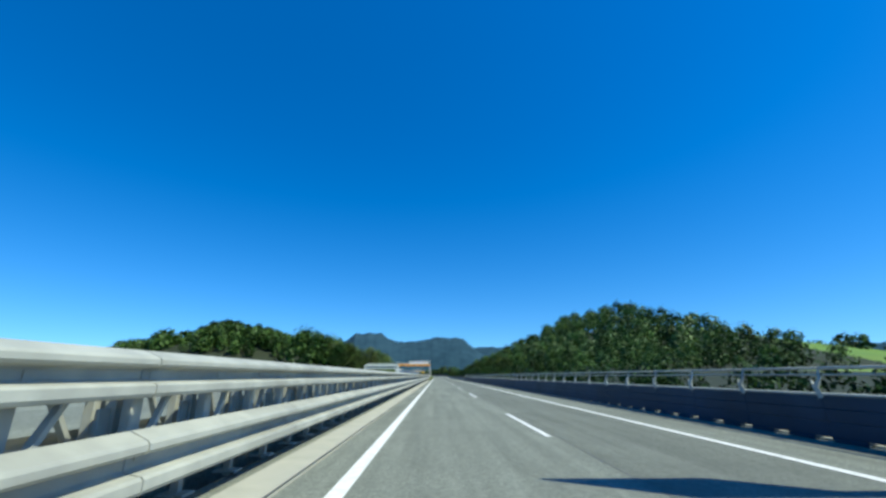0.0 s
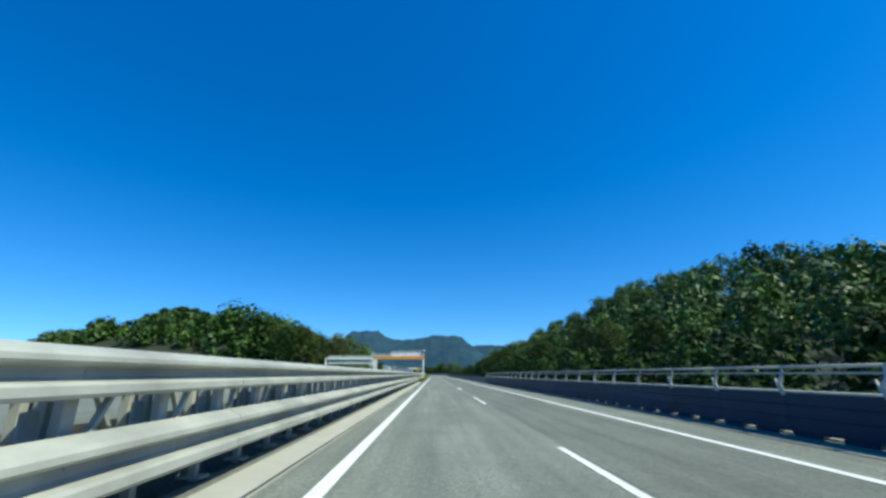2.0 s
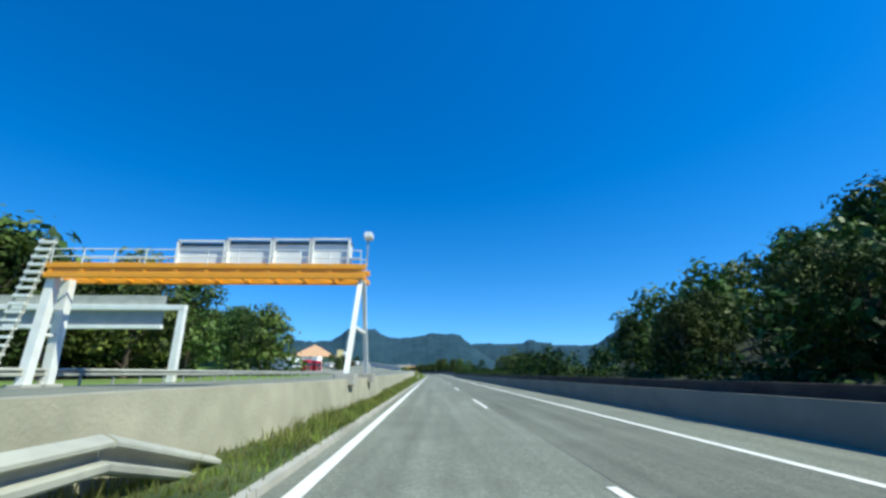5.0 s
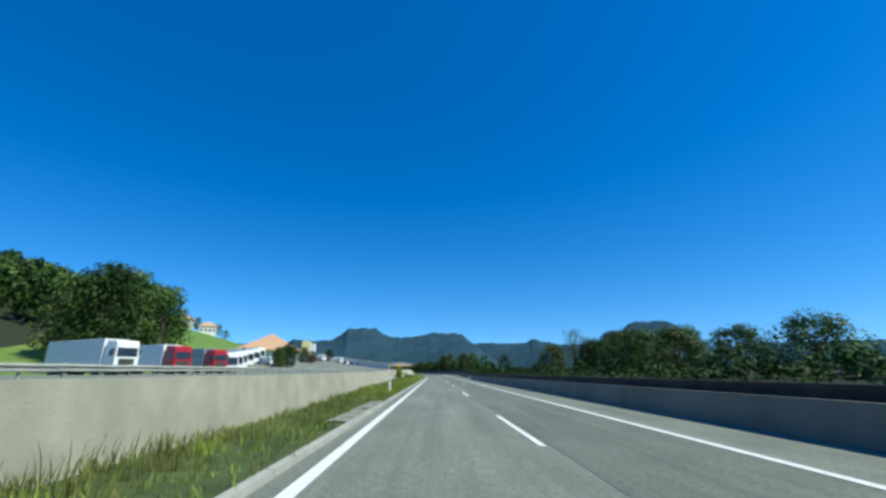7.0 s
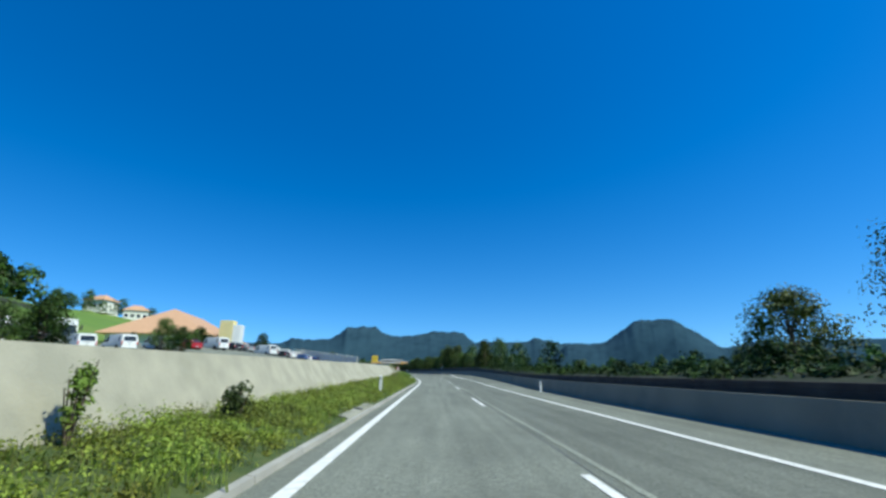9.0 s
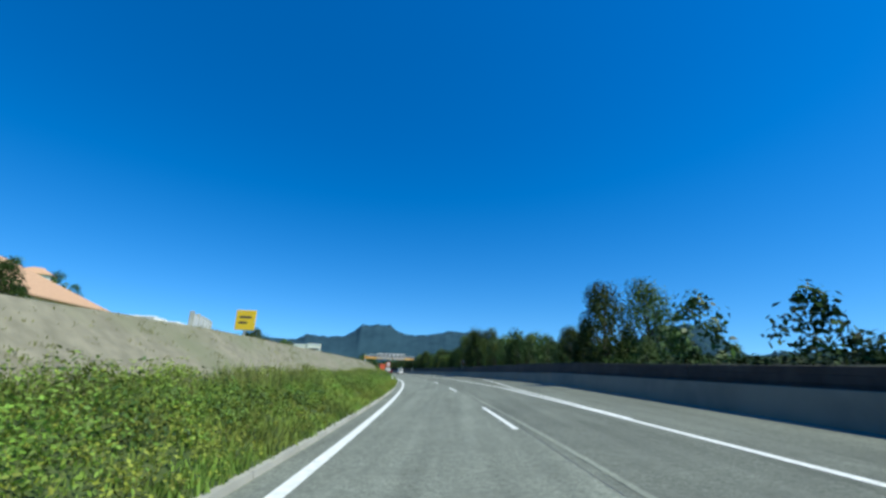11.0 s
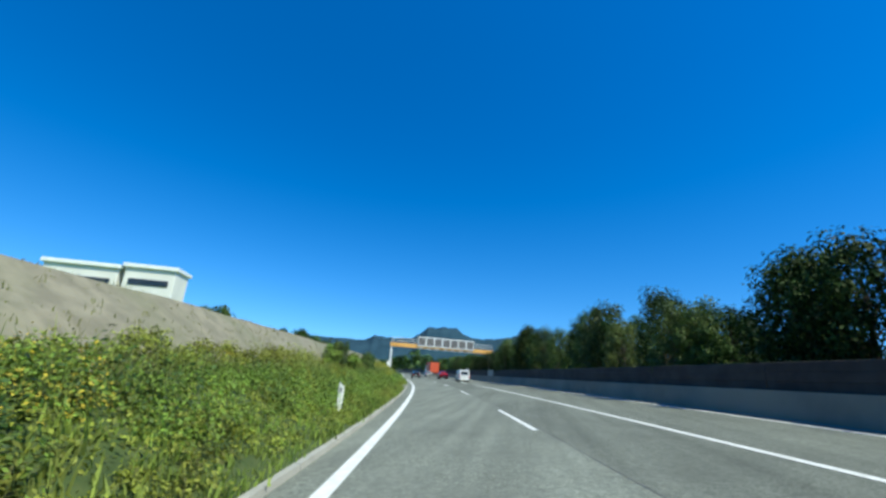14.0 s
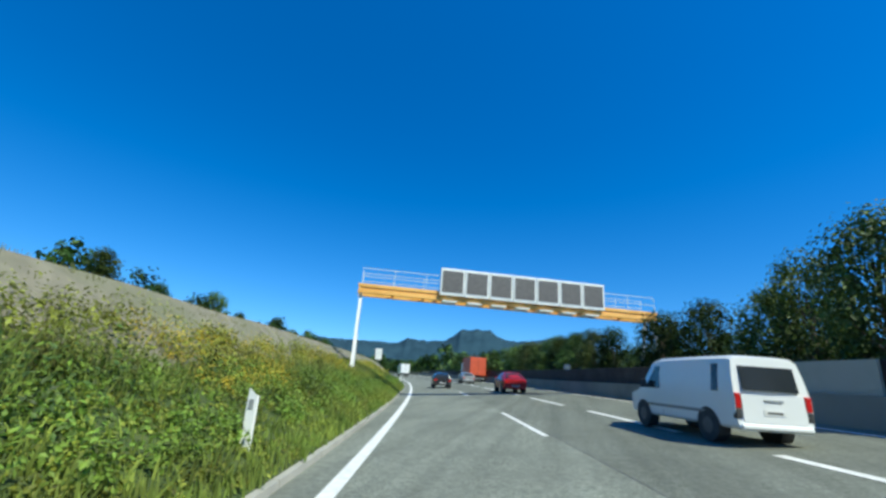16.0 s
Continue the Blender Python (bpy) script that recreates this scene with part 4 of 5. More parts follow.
# plain white sign frame behind it
g2 = thing("portal_frame", at(182.5, -21.6, 0), "white steel portal frame with grey sign backs", "portal")
for x in (-6.95, 6.95):
    bm = bmesh.new()
    beam(bm, (x, 0, 0.6), (x + (0.4 if x > 0 else -0.4) * 0, 0, 5.42), 0.42, 0.36)
    part("leg", bm, WHITE, g2)
part("beam", boxes((-7.15, 7.15, -0.2, 0.2, 5.25, 5.58), bevel=0.02), WHITE, g2)
part("lower_beam", boxes((-6.75, 5.8, -0.15, 0.15, 4.05, 4.3), bevel=0.02), WHITE, g2)
for x0, x1 in ((-6.4, -2.6), (-2.3, 5.6)):
    part("sign_back", boxes((x0, x1, 0.2, 0.32, 4.1, 6.25), bevel=0.02), CAR_GREY, g2, "grey back of a sign board")
    part("sign_rib", boxes((x0, x1, 0.12, 0.2, 5.55, 6.22)), STEEL, g2)

# gantry over this carriageway with dark display panels
g3 = gantry("sign_gantry", "yellow-orange beam gantry with seven dark display panels", 513.5, -3.55, 16.0, 5.95, 6.33, 1.3, 1.6, 1.3, False, BEAM_PAINT, 0.018)
g3.matrix_basis = Matrix.Translation(P(513.5, 6.95, 0) - Vector((0, 0, bank(513.5) * 6.95))) @ Matrix.Rotation(heading(513.5) + radians(7), 4, "Z") @ Matrix.Translation((-0.72, 0, 0))
for i in range(7):
    x0 = -5.0 + i * 1.575
    part("bracket", boxes((x0 + 0.2, x0 + 1.1, -1.0, -0.2, 5.74, 5.83), bevel=0.01), WHITE, g3, "white bracket under the beam")
    part("display_frame", boxes((x0, x0 + 1.54, -0.98, -0.72, 6.16, 7.87), bevel=0.02), WHITE, g3, "white panel frame")
    part("display", boxes((x0 + 0.11, x0 + 1.43, -1.0, -0.96, 6.34, 7.71)), GREYBOARD, g3, "dark unlit display")
for x in (-4.3, 0.7, 5.7):
    part("panel_stay", boxes((x - 0.05, x + 0.05, -0.75, -0.4, 6.1, 7.8)), STEEL, g3)


# ---- roadside posts and signs ----
def delineator(s, o, z):
    ob = thing("delineator_post", at(s, o, z), "slender white roadside delineator post", "delineator post", "delineator posts")
    bm = bmesh.new()
    prof = [(-0.06, -0.05), (0.06, -0.05), (0.075, 0.0), (0.0, 0.07), (-0.075, 0.0)]
    lo = [bm.verts.new((x, y, -0.2)) for x, y in prof]
    hi = [bm.verts.new((x * 0.95, y * 0.95, 0.95 + (0.09 if x < 0 else 0.0))) for x, y in prof]
    bm.faces.new(lo[::-1]), bm.faces.new(hi)
    for j in range(5):
        bm.faces.new((lo[j], lo[(j + 1) % 5], hi[(j + 1) % 5], hi[j]))
    part("body", bm, WHITE, ob)
    part("reflector", boxes((-0.03, 0.03, -0.058, -0.045, 0.78, 0.90)), CAR_GREY, ob, "grey reflector")
    return ob


for s in (247, 304.5, 344, 394.1, 443, 492.2, 542):
    delineator(s, -1.25, verge_z(s, -1.25) - (0.32 if s > 340 else 0.1))

delineator(311.6, 9.3, -0.3)

def prohibition_sign(m, label):
    sg = thing("prohibition_sign", m, label, "traffic sign", "prohibition signs")
    part("post", boxes((-0.04, 0.04, -0.04, 0.04, -0.2, 2.75), bevel=0.01), STEEL, sg)
    bm = bmesh.new()
    beam(bm, (0, -0.07, 2.35), (0, -0.04, 2.35), 0.46, 0.46, 32)
    part("disc", bm, RED, sg, "red sign disc")
    bm = bmesh.new()
    beam(bm, (0, -0.078, 2.35), (0, -0.071, 2.35), 0.34, 0.34, 32)
    part("disc_face", bm, WHITE, sg, "white sign face")
    part("symbol", boxes((0.04, 0.24, -0.084, -0.079, 2.26, 2.40), (0.0, 0.08, -0.084, -0.079, 2.22, 2.28)), DARK, sg, "dark vehicle symbol")
    part("symbol", boxes((-0.24, -0.05, -0.084, -0.079, 2.27, 2.42)), RED, sg, "red vehicle symbol")
    for z in (1.42, 1.08):
        part("plate", boxes((-0.45, 0.45, -0.07, -0.045, z, z + 0.30), bevel=0.01), WHITE, sg, "white plate")
        part("plate_text", boxes((-0.30, -0.02, -0.076, -0.071, z + 0.12, z + 0.18), (0.05, 0.32, -0.076, -0.071, z + 0.12, z + 0.18)), DARK, sg)
    return sg


prohibition_sign(at(430.1, -1.85, verge_z(428, -1.5) - 0.12), "round red-rimmed prohibition sign on a post with white plates")
prohibition_sign(at(426.4, 12.75, 0.28), "round red-rimmed prohibition sign behind the dark board fence")

ys = thing("direction_sign", at(366, -8.5, 2.0), "yellow sign board on a grey post behind the slope", "traffic sign")
part("post", boxes((-0.05, 0.05, -0.05, 0.05, -0.5, 2.6), bevel=0.01), STEEL, ys)
part("board", boxes((-0.55, 0.55, -0.1, -0.06, 1.5, 2.6), bevel=0.02), YELLOW_SIGN, ys)
part("board_text", boxes((-0.35, 0.3, -0.108, -0.102, 2.15, 2.27), (-0.35, 0.1, -0.108, -0.102, 1.85, 1.97)), DARK, ys)

gp = thing("roadside_sign", at(529.5, -3.5, 1.5), "tall pale plate on a grey post above the verge", "traffic sign")
part("post", boxes((-0.04, 0.04, -0.03, 0.03, -0.4, 2.2)), STEEL, gp)
part("plate", boxes((-0.32, 0.32, -0.06, -0.03, 1.15, 2.2), bevel=0.01), WHITE, gp)
for s, o in ((522.5, 13.0),):
    sp = thing("roadside_sign", at(s, o, 0.1), "small pale square sign on a grey post", "traffic sign")
    part("post", boxes((-0.03, 0.03, -0.03, 0.03, -0.3, 2.0)), STEEL, sp)
    part("plate", boxes((-0.3, 0.3, -0.06, -0.03, 1.4, 2.0), bevel=0.01), WHITE, sp)

# drain inlets on the verge
for s0, s1 in ((229.5, 237.5), (292.5, 297.5), (406.5, 413.0), (469.5, 476.0)):
    pad = thing("drain_inlet", Matrix.Identity(4), "concrete drain inlet pad with a dark grate in the verge", "drain inlet")
    wide = 0.6 if s0 < 240 else 0.56 if 400 < s0 < 420 else 0.34
    part("pad", ribbon(lambda s: [(kerb_o(s) + 0.05, 0.02)] + [(kerb_o(s) - w, verge_z(s, kerb_o(s) - w) + 0.04) for w in (0.1, wide * 0.35, wide * 0.7, wide)] + [(kerb_o(s) - wide - 0.05, verge_z(s, kerb_o(s) - wide) - 0.1)], s0, s1, 0.75), PAD_CONC if 400 < s0 < 420 else DIRTY_CONC, pad)
    gr = part("grate", boxes(*[(-0.35, 0.35, y, y + 0.05, 0.0, 0.04) for y in (-0.45, -0.33, -0.21, -0.09, 0.03, 0.15, 0.27, 0.39)], (-0.4, -0.35, -0.5, 0.5, 0, 0.04), (0.35, 0.4, -0.5, 0.5, 0, 0.04)), DARK, pad)
    sm = (s0 + s1) / 2
    gr.matrix_basis = at(sm, kerb_o(sm) - 0.22, verge_z(sm, kerb_o(sm) - 0.22) + 0.045) @ Matrix.Scale(0.34, 4) @ Matrix.Rotation(math.atan2(verge_z(sm, kerb_o(sm) - 0.8) - verge_z(sm, kerb_o(sm) - 0.3), 0.5), 4, "Y")


# ---- vehicles ----
def ring(st):
    y, zb, zm, zr, wb, wm, wr, lean = st
    pts = [(wb * 0.94, zb), (wb, zb + 0.06), (wm, zb + (zm - zb) * 0.6), (wm, zm), ((wm + wr) / 2 + 0.01, (zm + zr) / 2), (wr, zr - 0.09), (wr * 0.88, zr - 0.015), (wr * 0.5, zr)]
    half = [(x, y + lean * max(0.0, z - zm), z) for x, z in pts]
    return half + [(-x, yy, z) for x, yy, z in reversed(half)]


def shell(stations):
    bm = bmesh.new()
    rings = [[bm.verts.new(p) for p in ring(st)] for st in stations]
    n = len(rings[0])
    for a, b in zip(rings, rings[1:]):
        for j in range(n):
            bm.faces.new((a[j], a[(j + 1) % n], b[(j + 1) % n], b[j]))
    bm.faces.new(rings[0][::-1])
    bm.faces.new(rings[-1])
    bmesh.ops.recalc_face_normals(bm, faces=bm.faces[:])
    return bm


def body_mesh(stations, paint):
    me = mesh_of("body", shell(stations), paint, True)
    me.set_sharp_from_angle(angle=radians(28))
    return me


def half_width(stations, y, z):
    ys = [s[0] for s in stations]
    zm, zr, wm, wr, wb, zb = (float(np.interp(y, ys, [s[k] for s in stations])) for k in (2, 3, 5, 6, 4, 1))
    return float(np.interp(z, [zb, zb + (zm - zb) * 0.6, zm, (zm + zr) / 2, zr - 0.09], [wb, wm, wm, (wm + wr) / 2 + 0.01, wr]))


def side_panel(stations, y0, y1, z0, z1, side, proud=0.016, rake0=0.0, rake1=0.0):
    bm = bmesh.new()
    out = []
    for y, z, rk in ((y0, z0, 0), (y1, z0, 0), (y1, z1, rake1), (y0, z1, rake0)):
        out.append((side * (half_width(stations, y + rk, z) + proud), y + rk, z))
    vs = [bm.verts.new(p) for p in out] + [bm.verts.new((p[0] - side * 0.03, p[1], p[2])) for p in out]
    for f in ((0, 1, 2, 3), (7, 6, 5, 4), (0, 4, 5, 1), (1, 5, 6, 2), (2, 6, 7, 3), (3, 7, 4, 0)):
        bm.faces.new([vs[i] for i in f])
    bmesh.ops.recalc_face_normals(bm, faces=bm.faces[:])
    return bm


def end_panel(stations, i, x0, x1, z0, z1, proud):
    """A panel on the front or rear end, following its lean; proud < 0 at the rear."""
    y, zm, lean = stations[i][0], stations[i][2], stations[i][7]
    bm = bmesh.new()
    q = []
    for d in (0.0, -proud * 3):
        for x, z in ((x0, z0), (x1, z0), (x1, z1), (x0, z1)):
            q.append(bm.verts.new((x, y + lean * max(0.0, z - zm) + proud + d, z)))
    for f in ((0, 1, 2, 3), (7, 6, 5, 4), (0, 4, 5, 1), (1, 5, 6, 2), (2, 6, 7, 3), (3, 7, 4, 0)):
        bm.faces.new([q[k] for k in f])
    bmesh.ops.recalc_face_normals(bm, faces=bm.faces[:])
    return bm


def wheels(ob, ys, track, r, w=0.2, arch=0.02):
    for y in ys:
        for sx in (-1, 1):
            bm = bmesh.new()
            beam(bm, (sx * (track - w), y, r), (sx * (track + arch + 0.004), y, r), r, r * 0.97, 24)
            t = part("tyre", bm, DARK, ob, "black tyre")
            bm = bmesh.new()
            beam(bm, (sx * (track - 0.03), y, r), (sx * (track + arch + 0.01), y, r), r * 0.62, r * 0.55, 16)
            part("rim", bm, RIM, t, "dark grey wheel rim")
            bm = bmesh.new()
            beam(bm, (sx * (track - w - 0.05), y, r + 0.03), (sx * (track + arch), y, r + 0.03), r * 1.16, r * 1.16, 24)
            part("wheel_arch", bm, DARK, ob)


def van(m, label):
    st = [(0.0, 0.36, 1.02, 1.90, 0.86, 0.91, 0.80, 0.17), (0.25, 0.34, 1.02, 1.94, 0.89, 0.92, 0.82, 0.0), (1.2, 0.34, 1.02, 1.95, 0.90, 0.92, 0.83, 0), (3.0, 0.34, 1.02, 1.95, 0.90, 0.92, 0.83, 0),
          (3.45, 0.34, 1.02, 1.88, 0.90, 0.92, 0.80, 0), (4.15, 0.34, 1.02, 1.14, 0.89, 0.91, 0.74, 0), (4.65, 0.36, 0.90, 0.98, 0.86, 0.88, 0.70, 0), (4.85, 0.40, 0.72, 0.80, 0.76, 0.78, 0.62, 0)]
    ob = thing("panel_van", m, label, "van")
    part("body", body_mesh(st, CAR_WHITE), None, ob)
    part("rear_window", end_panel(st, 0, -0.66, 0.66, 1.17, 1.70, -0.012), GLASS, ob, "dark rear window")
    part("tailgate", end_panel(st, 0, -0.74, 0.74, 0.50, 1.08, -0.010), CAR_WHITE, ob)
    part("tailgate_handle", end_panel(st, 0, -0.22, 0.22, 0.94, 0.985, -0.02), CAR_GREY, ob, "grey handle strip")
    part("number_plate", end_panel(st, 0, -0.26, 0.26, 0.66, 0.77, -0.018), PAINT, ob, "white number plate")
    part("number_plate_bar", end_panel(st, 0, -0.18, 0.18, 0.695, 0.735, -0.022), DARK, ob)
    part("bumper", boxes((-0.86, 0.86, -0.07, 0.14, 0.33, 0.48), bevel=0.05), CAR_WHITE, ob)
    for sx in (-1, 1):
        x0, x1 = sorted((sx * 0.765, sx * 0.903))
        part("tail_lamp", boxes((x0, x1, -0.014, 0.13, 0.78, 1.10), bevel=0.012), TAIL, ob, "red tail lamp")
        part("lower_lamp", boxes((x0, x1, -0.012, 0.1, 0.56, 0.77), bevel=0.012), DARK, ob)
        part("quarter_window", side_panel(st, 0.50, 0.72, 1.12, 1.74, sx), GLASS, ob, "narrow dark window")
        part("side_window", side_panel(st, 2.95, 3.75, 1.10, 1.72, sx, 0.016, 0.0, -0.55), GLASS, ob, "dark cab window")
        part("side_trim", side_panel(st, 1.0, 3.9, 0.60, 0.68, sx, 0.012), CAR_GREY, ob)
        part("door_seam", side_panel(st, 2.82, 2.84, 0.45, 1.80, sx, 0.004), DARK, ob)
        part("mirror", boxes((min(sx * 0.95, sx * 1.12), max(sx * 0.95, sx * 1.12), 3.55, 3.68, 1.10, 1.34), bevel=0.02), DARK, ob, "black door mirror")
        part("mirror_arm", boxes((min(sx * 0.9, sx * 0.98), max(sx * 0.9, sx * 0.98), 3.58, 3.64, 1.12, 1.2)), DARK, ob)
    bm = bmesh.new()
    q = [bm.verts.new(p) for p in ((-0.70, 4.10, 1.19), (0.70, 4.10, 1.19), (0.66, 3.52, 1.80), (-0.66, 3.52, 1.80))]
    bm.faces.new(q)
    part("windscreen", bm, GLASS, ob)
    wheels(ob, (0.95, 3.9), 0.88, 0.33, 0.2, 0.045)
    return ob


def car(m, label, paint, estate=False, name="car"):
    st = [(0.0, 0.32, 0.82, 0.94, 0.74, 0.80, 0.66, 0.0), (0.18, 0.28, 0.88, 1.02, 0.82, 0.86, 0.68, 0.0), (0.30, 0.26, 0.90, 1.30 if estate else 1.12, 0.84, 0.87, 0.60, 0.0),
          (0.95, 0.26, 0.92, 1.43, 0.85, 0.88, 0.60, 0.0), (2.1, 0.26, 0.93, 1.46, 0.85, 0.88, 0.61, 0.0), (2.55, 0.26, 0.93, 1.38, 0.85, 0.88, 0.62, 0.0), (3.15, 0.26, 0.92, 1.00, 0.85, 0.88, 0.66, 0.0),
          (3.9, 0.28, 0.80, 0.88, 0.82, 0.85, 0.64, 0.0), (4.2, 0.34, 0.62, 0.70, 0.70, 0.74, 0.55, 0.0)]
    ob = thing(name, m, label, "car")
    part("body", body_mesh(st, paint), None, ob)
    bm = bmesh.new()
    z0, z1, y0, y1 = (0.98, 1.30, 0.16, 0.265) if estate else (1.03, 1.38, 0.16, 0.82)
    q = [bm.verts.new(p) for p in ((-0.62, y0, z0), (0.62, y0, z0), (0.52, y1, z1), (-0.52, y1, z1))]
    bm.faces.new(q)
    part("rear_window", bm, GLASS, ob, "dark rear window")
    bm = bmesh.new()
    q = [bm.verts.new(p) for p in ((-0.64, 3.16, 1.03), (0.64, 3.16, 1.03), (0.54, 2.58, 1.41), (-0.54, 2.58, 1.41))]
    bm.faces.new(q)
    part("windscreen", bm, GLASS, ob)
    for sx in (-1, 1):
        part("side_window", side_panel(st, 0.75, 1.75, 0.97, 1.33, sx, 0.016, 0.25, 0.0), GLASS, ob)
        part("side_window", side_panel(st, 1.82, 2.85, 0.97, 1.33, sx, 0.016, 0.0, -0.45), GLASS, ob)
        x0, x1 = sorted((sx * 0.56, sx * 0.80))
        part("tail_lamp", boxes((x0, x1, -0.015, 0.12, 0.66, 0.82), bevel=0.012), TAIL, ob, "red tail lamp")
        part("mirror", boxes((min(sx * 0.9, sx * 1.03), max(sx * 0.9, sx * 1.03), 2.72, 2.84, 0.95, 1.08), bevel=0.02), paint, ob)
    part("bumper", boxes((-0.78, 0.78, -0.05, 0.15, 0.30, 0.52), bevel=0.03), paint, ob)
    part("number_plate", boxes((-0.26, 0.26, -0.066, -0.055, 0.44, 0.54)), PAINT, ob, "white number plate")
    part("number_plate_bar", boxes((-0.18, 0.18, -0.072, -0.068, 0.475, 0.51)), DARK, ob)
    wheels(ob, (0.80, 3.35), 0.84, 0.31, 0.2, 0.04)
    return ob


def lorry(m, label, cab_paint, box_paint):
    """An articulated lorry; its cab faces local -y."""
    ob = thing("lorry", m, label, "lorry")
    st = [(0.0, 0.5, 1.9, 3.45, 1.2, 1.24, 1.12, 0.08), (0.3, 0.45, 1.9, 3.75, 1.22, 1.25, 1.18, 0.0), (2.2, 0.45, 1.9, 3.85, 1.22, 1.25, 1.18, 0.0)]
    part("cab", body_mesh(st, cab_paint), None, ob)
    part("windscreen", end_panel(st, 0, -1.05, 1.05, 2.0, 2.95, -0.012), GLASS, ob, "dark windscreen")
    part("grille", end_panel(st, 0, -0.8, 0.8, 0.9, 1.75, -0.012), DARK, ob, "black grille")
    part("bumper", boxes((-1.22, 1.22, -0.12, 0.1, 0.35, 0.75), bevel=0.04), CAR_GREY, ob)
    for sx in (-1, 1):
        part("side_window", side_panel(st, 0.5, 1.4, 2.0, 2.8, sx), GLASS, ob)
        x0, x1 = sorted((sx * 0.85, sx * 1.15))
        part("head_lamp", boxes((x0, x1, -0.14, -0.1, 0.5, 0.68), bevel=0.01), PAINT, ob, "head lamp")
        part("mirror", boxes((min(sx * 1.3, sx * 1.5), max(sx * 1.3, sx * 1.5), 0.1, 0.25, 2.2, 2.9), bevel=0.03), DARK, ob)
    part("trailer_box", boxes((-1.27, 1.27, 2.7, 15.8, 1.15, 4.0), bevel=0.03), box_paint, ob, "plain trailer box")
    part("chassis", boxes((-0.6, 0.6, 1.0, 15.6, 0.7, 1.14)), DARK, ob)
    wheels(ob, (1.1, 3.9, 11.5, 12.8, 14.1), 1.22, 0.5, 0.3)
    return ob


def coach(m, label, paint):
    """A coach; its front faces local -y."""
    ob = thing("coach", m, label, "coach")
    st = [(0.0, 0.35, 1.5, 3.35, 1.2, 1.25, 1.15, 0.12), (0.35, 0.3, 1.5, 3.55, 1.24, 1.27, 1.2, 0.0), (11.6, 0.3, 1.5, 3.55, 1.24, 1.27, 1.2, 0.0), (11.9, 0.4, 1.5, 3.4, 1.2, 1.24, 1.15, 0.0)]
    part("body", body_mesh(st, paint), None, ob)
    part("windscreen", end_panel(st, 0, -1.05, 1.05, 1.35, 2.75, -0.012), GLASS, ob, "large dark windscreen")
    for sx in (-1, 1):
        for i in range(6):
            part("side_window", side_panel(st, 0.9 + i * 1.75, 2.55 + i * 1.75, 1.7, 2.75, sx), GLASS, ob)
        x0, x1 = sorted((sx * 0.8, sx * 1.12))
        part("head_lamp", boxes((x0, x1, -0.04, 0.02, 0.6, 0.85), bevel=0.01), PAINT, ob)
        part("mirror", boxes((min(sx * 1.3, sx * 1.5), max(sx * 1.3, sx * 1.5), -0.35, -0.2, 2.2, 2.8), bevel=0.03), DARK, ob)
    wheels(ob, (2.4, 8.8), 1.24, 0.5, 0.3)
    return ob


def parked(s, o, turn):
    """Stands on the rest area; turned so that fronts look towards the carriageway."""
    return at(s, o, ground_left(s, o) - (bank(s) * max(-3.0, o) if s < 318 else 0.0), turn)


van(at(494.65, 7.68, 0, 1.3) @ Matrix.Diagonal((0.84, 0.90, 0.87, 1)), "white panel van with red tail lamps on the exit lane")
car(at(517.5, 7.45, 0), "red hatchback with a dark rear window on the motorway", CAR_RED, False, "hatchback")
car(at(528.0, 2.9, 0), "black estate car with a dark rear window on the motorway", CAR_BLACK, True, "estate_car")
car(at(545, 7.9, 0), "dark grey car far ahead on the motorway", CAR_GREY, True)
truck = thing("box_truck", at(553, 10.6, 0), "orange-red box truck far ahead on the motorway", "truck")
part("box", boxes((-1.25, 1.25, 0, 7.0, 1.0, 3.7), bevel=0.04), ORANGE_TRUCK, truck)
part("rear_door_seam", boxes((-0.02, 0.02, -0.01, 0.0, 1.1, 3.6)), DARK, truck)
part("cab", boxes((-1.2, 1.2, 7.3, 9.2, 0.6, 3.0), bevel=0.1), CAR_WHITE, truck)
part("chassis", boxes((-0.6, 0.6, 0.2, 9.0, 0.6, 0.98)), DARK, truck)
part("underrun_bar", boxes((-1.1, 1.1, -0.02, 0.08, 0.45, 0.6)), CAR_GREY, truck)
wheels(truck, (1.6, 8.0), 1.18, 0.48, 0.28)

ft = thing("box_truck", at(612, 3.6, 0), "white box truck far ahead on the motorway", "truck")
part("box", boxes((-1.25, 1.25, 0, 7.0, 0.95, 3.5), bevel=0.04), CAR_WHITE, ft)
part("rear_door_seam", boxes((-0.02, 0.02, -0.01, 0.0, 1.1, 3.4)), DARK, ft)
part("cab", boxes((-1.2, 1.2, 7.3, 9.2, 0.6, 3.0), bevel=0.1), CAR_WHITE, ft)
part("chassis", boxes((-0.6, 0.6, 0.2, 9.0, 0.6, 0.93)), DARK, ft)
wheels(ft, (1.6, 8.0), 1.18, 0.48, 0.28)

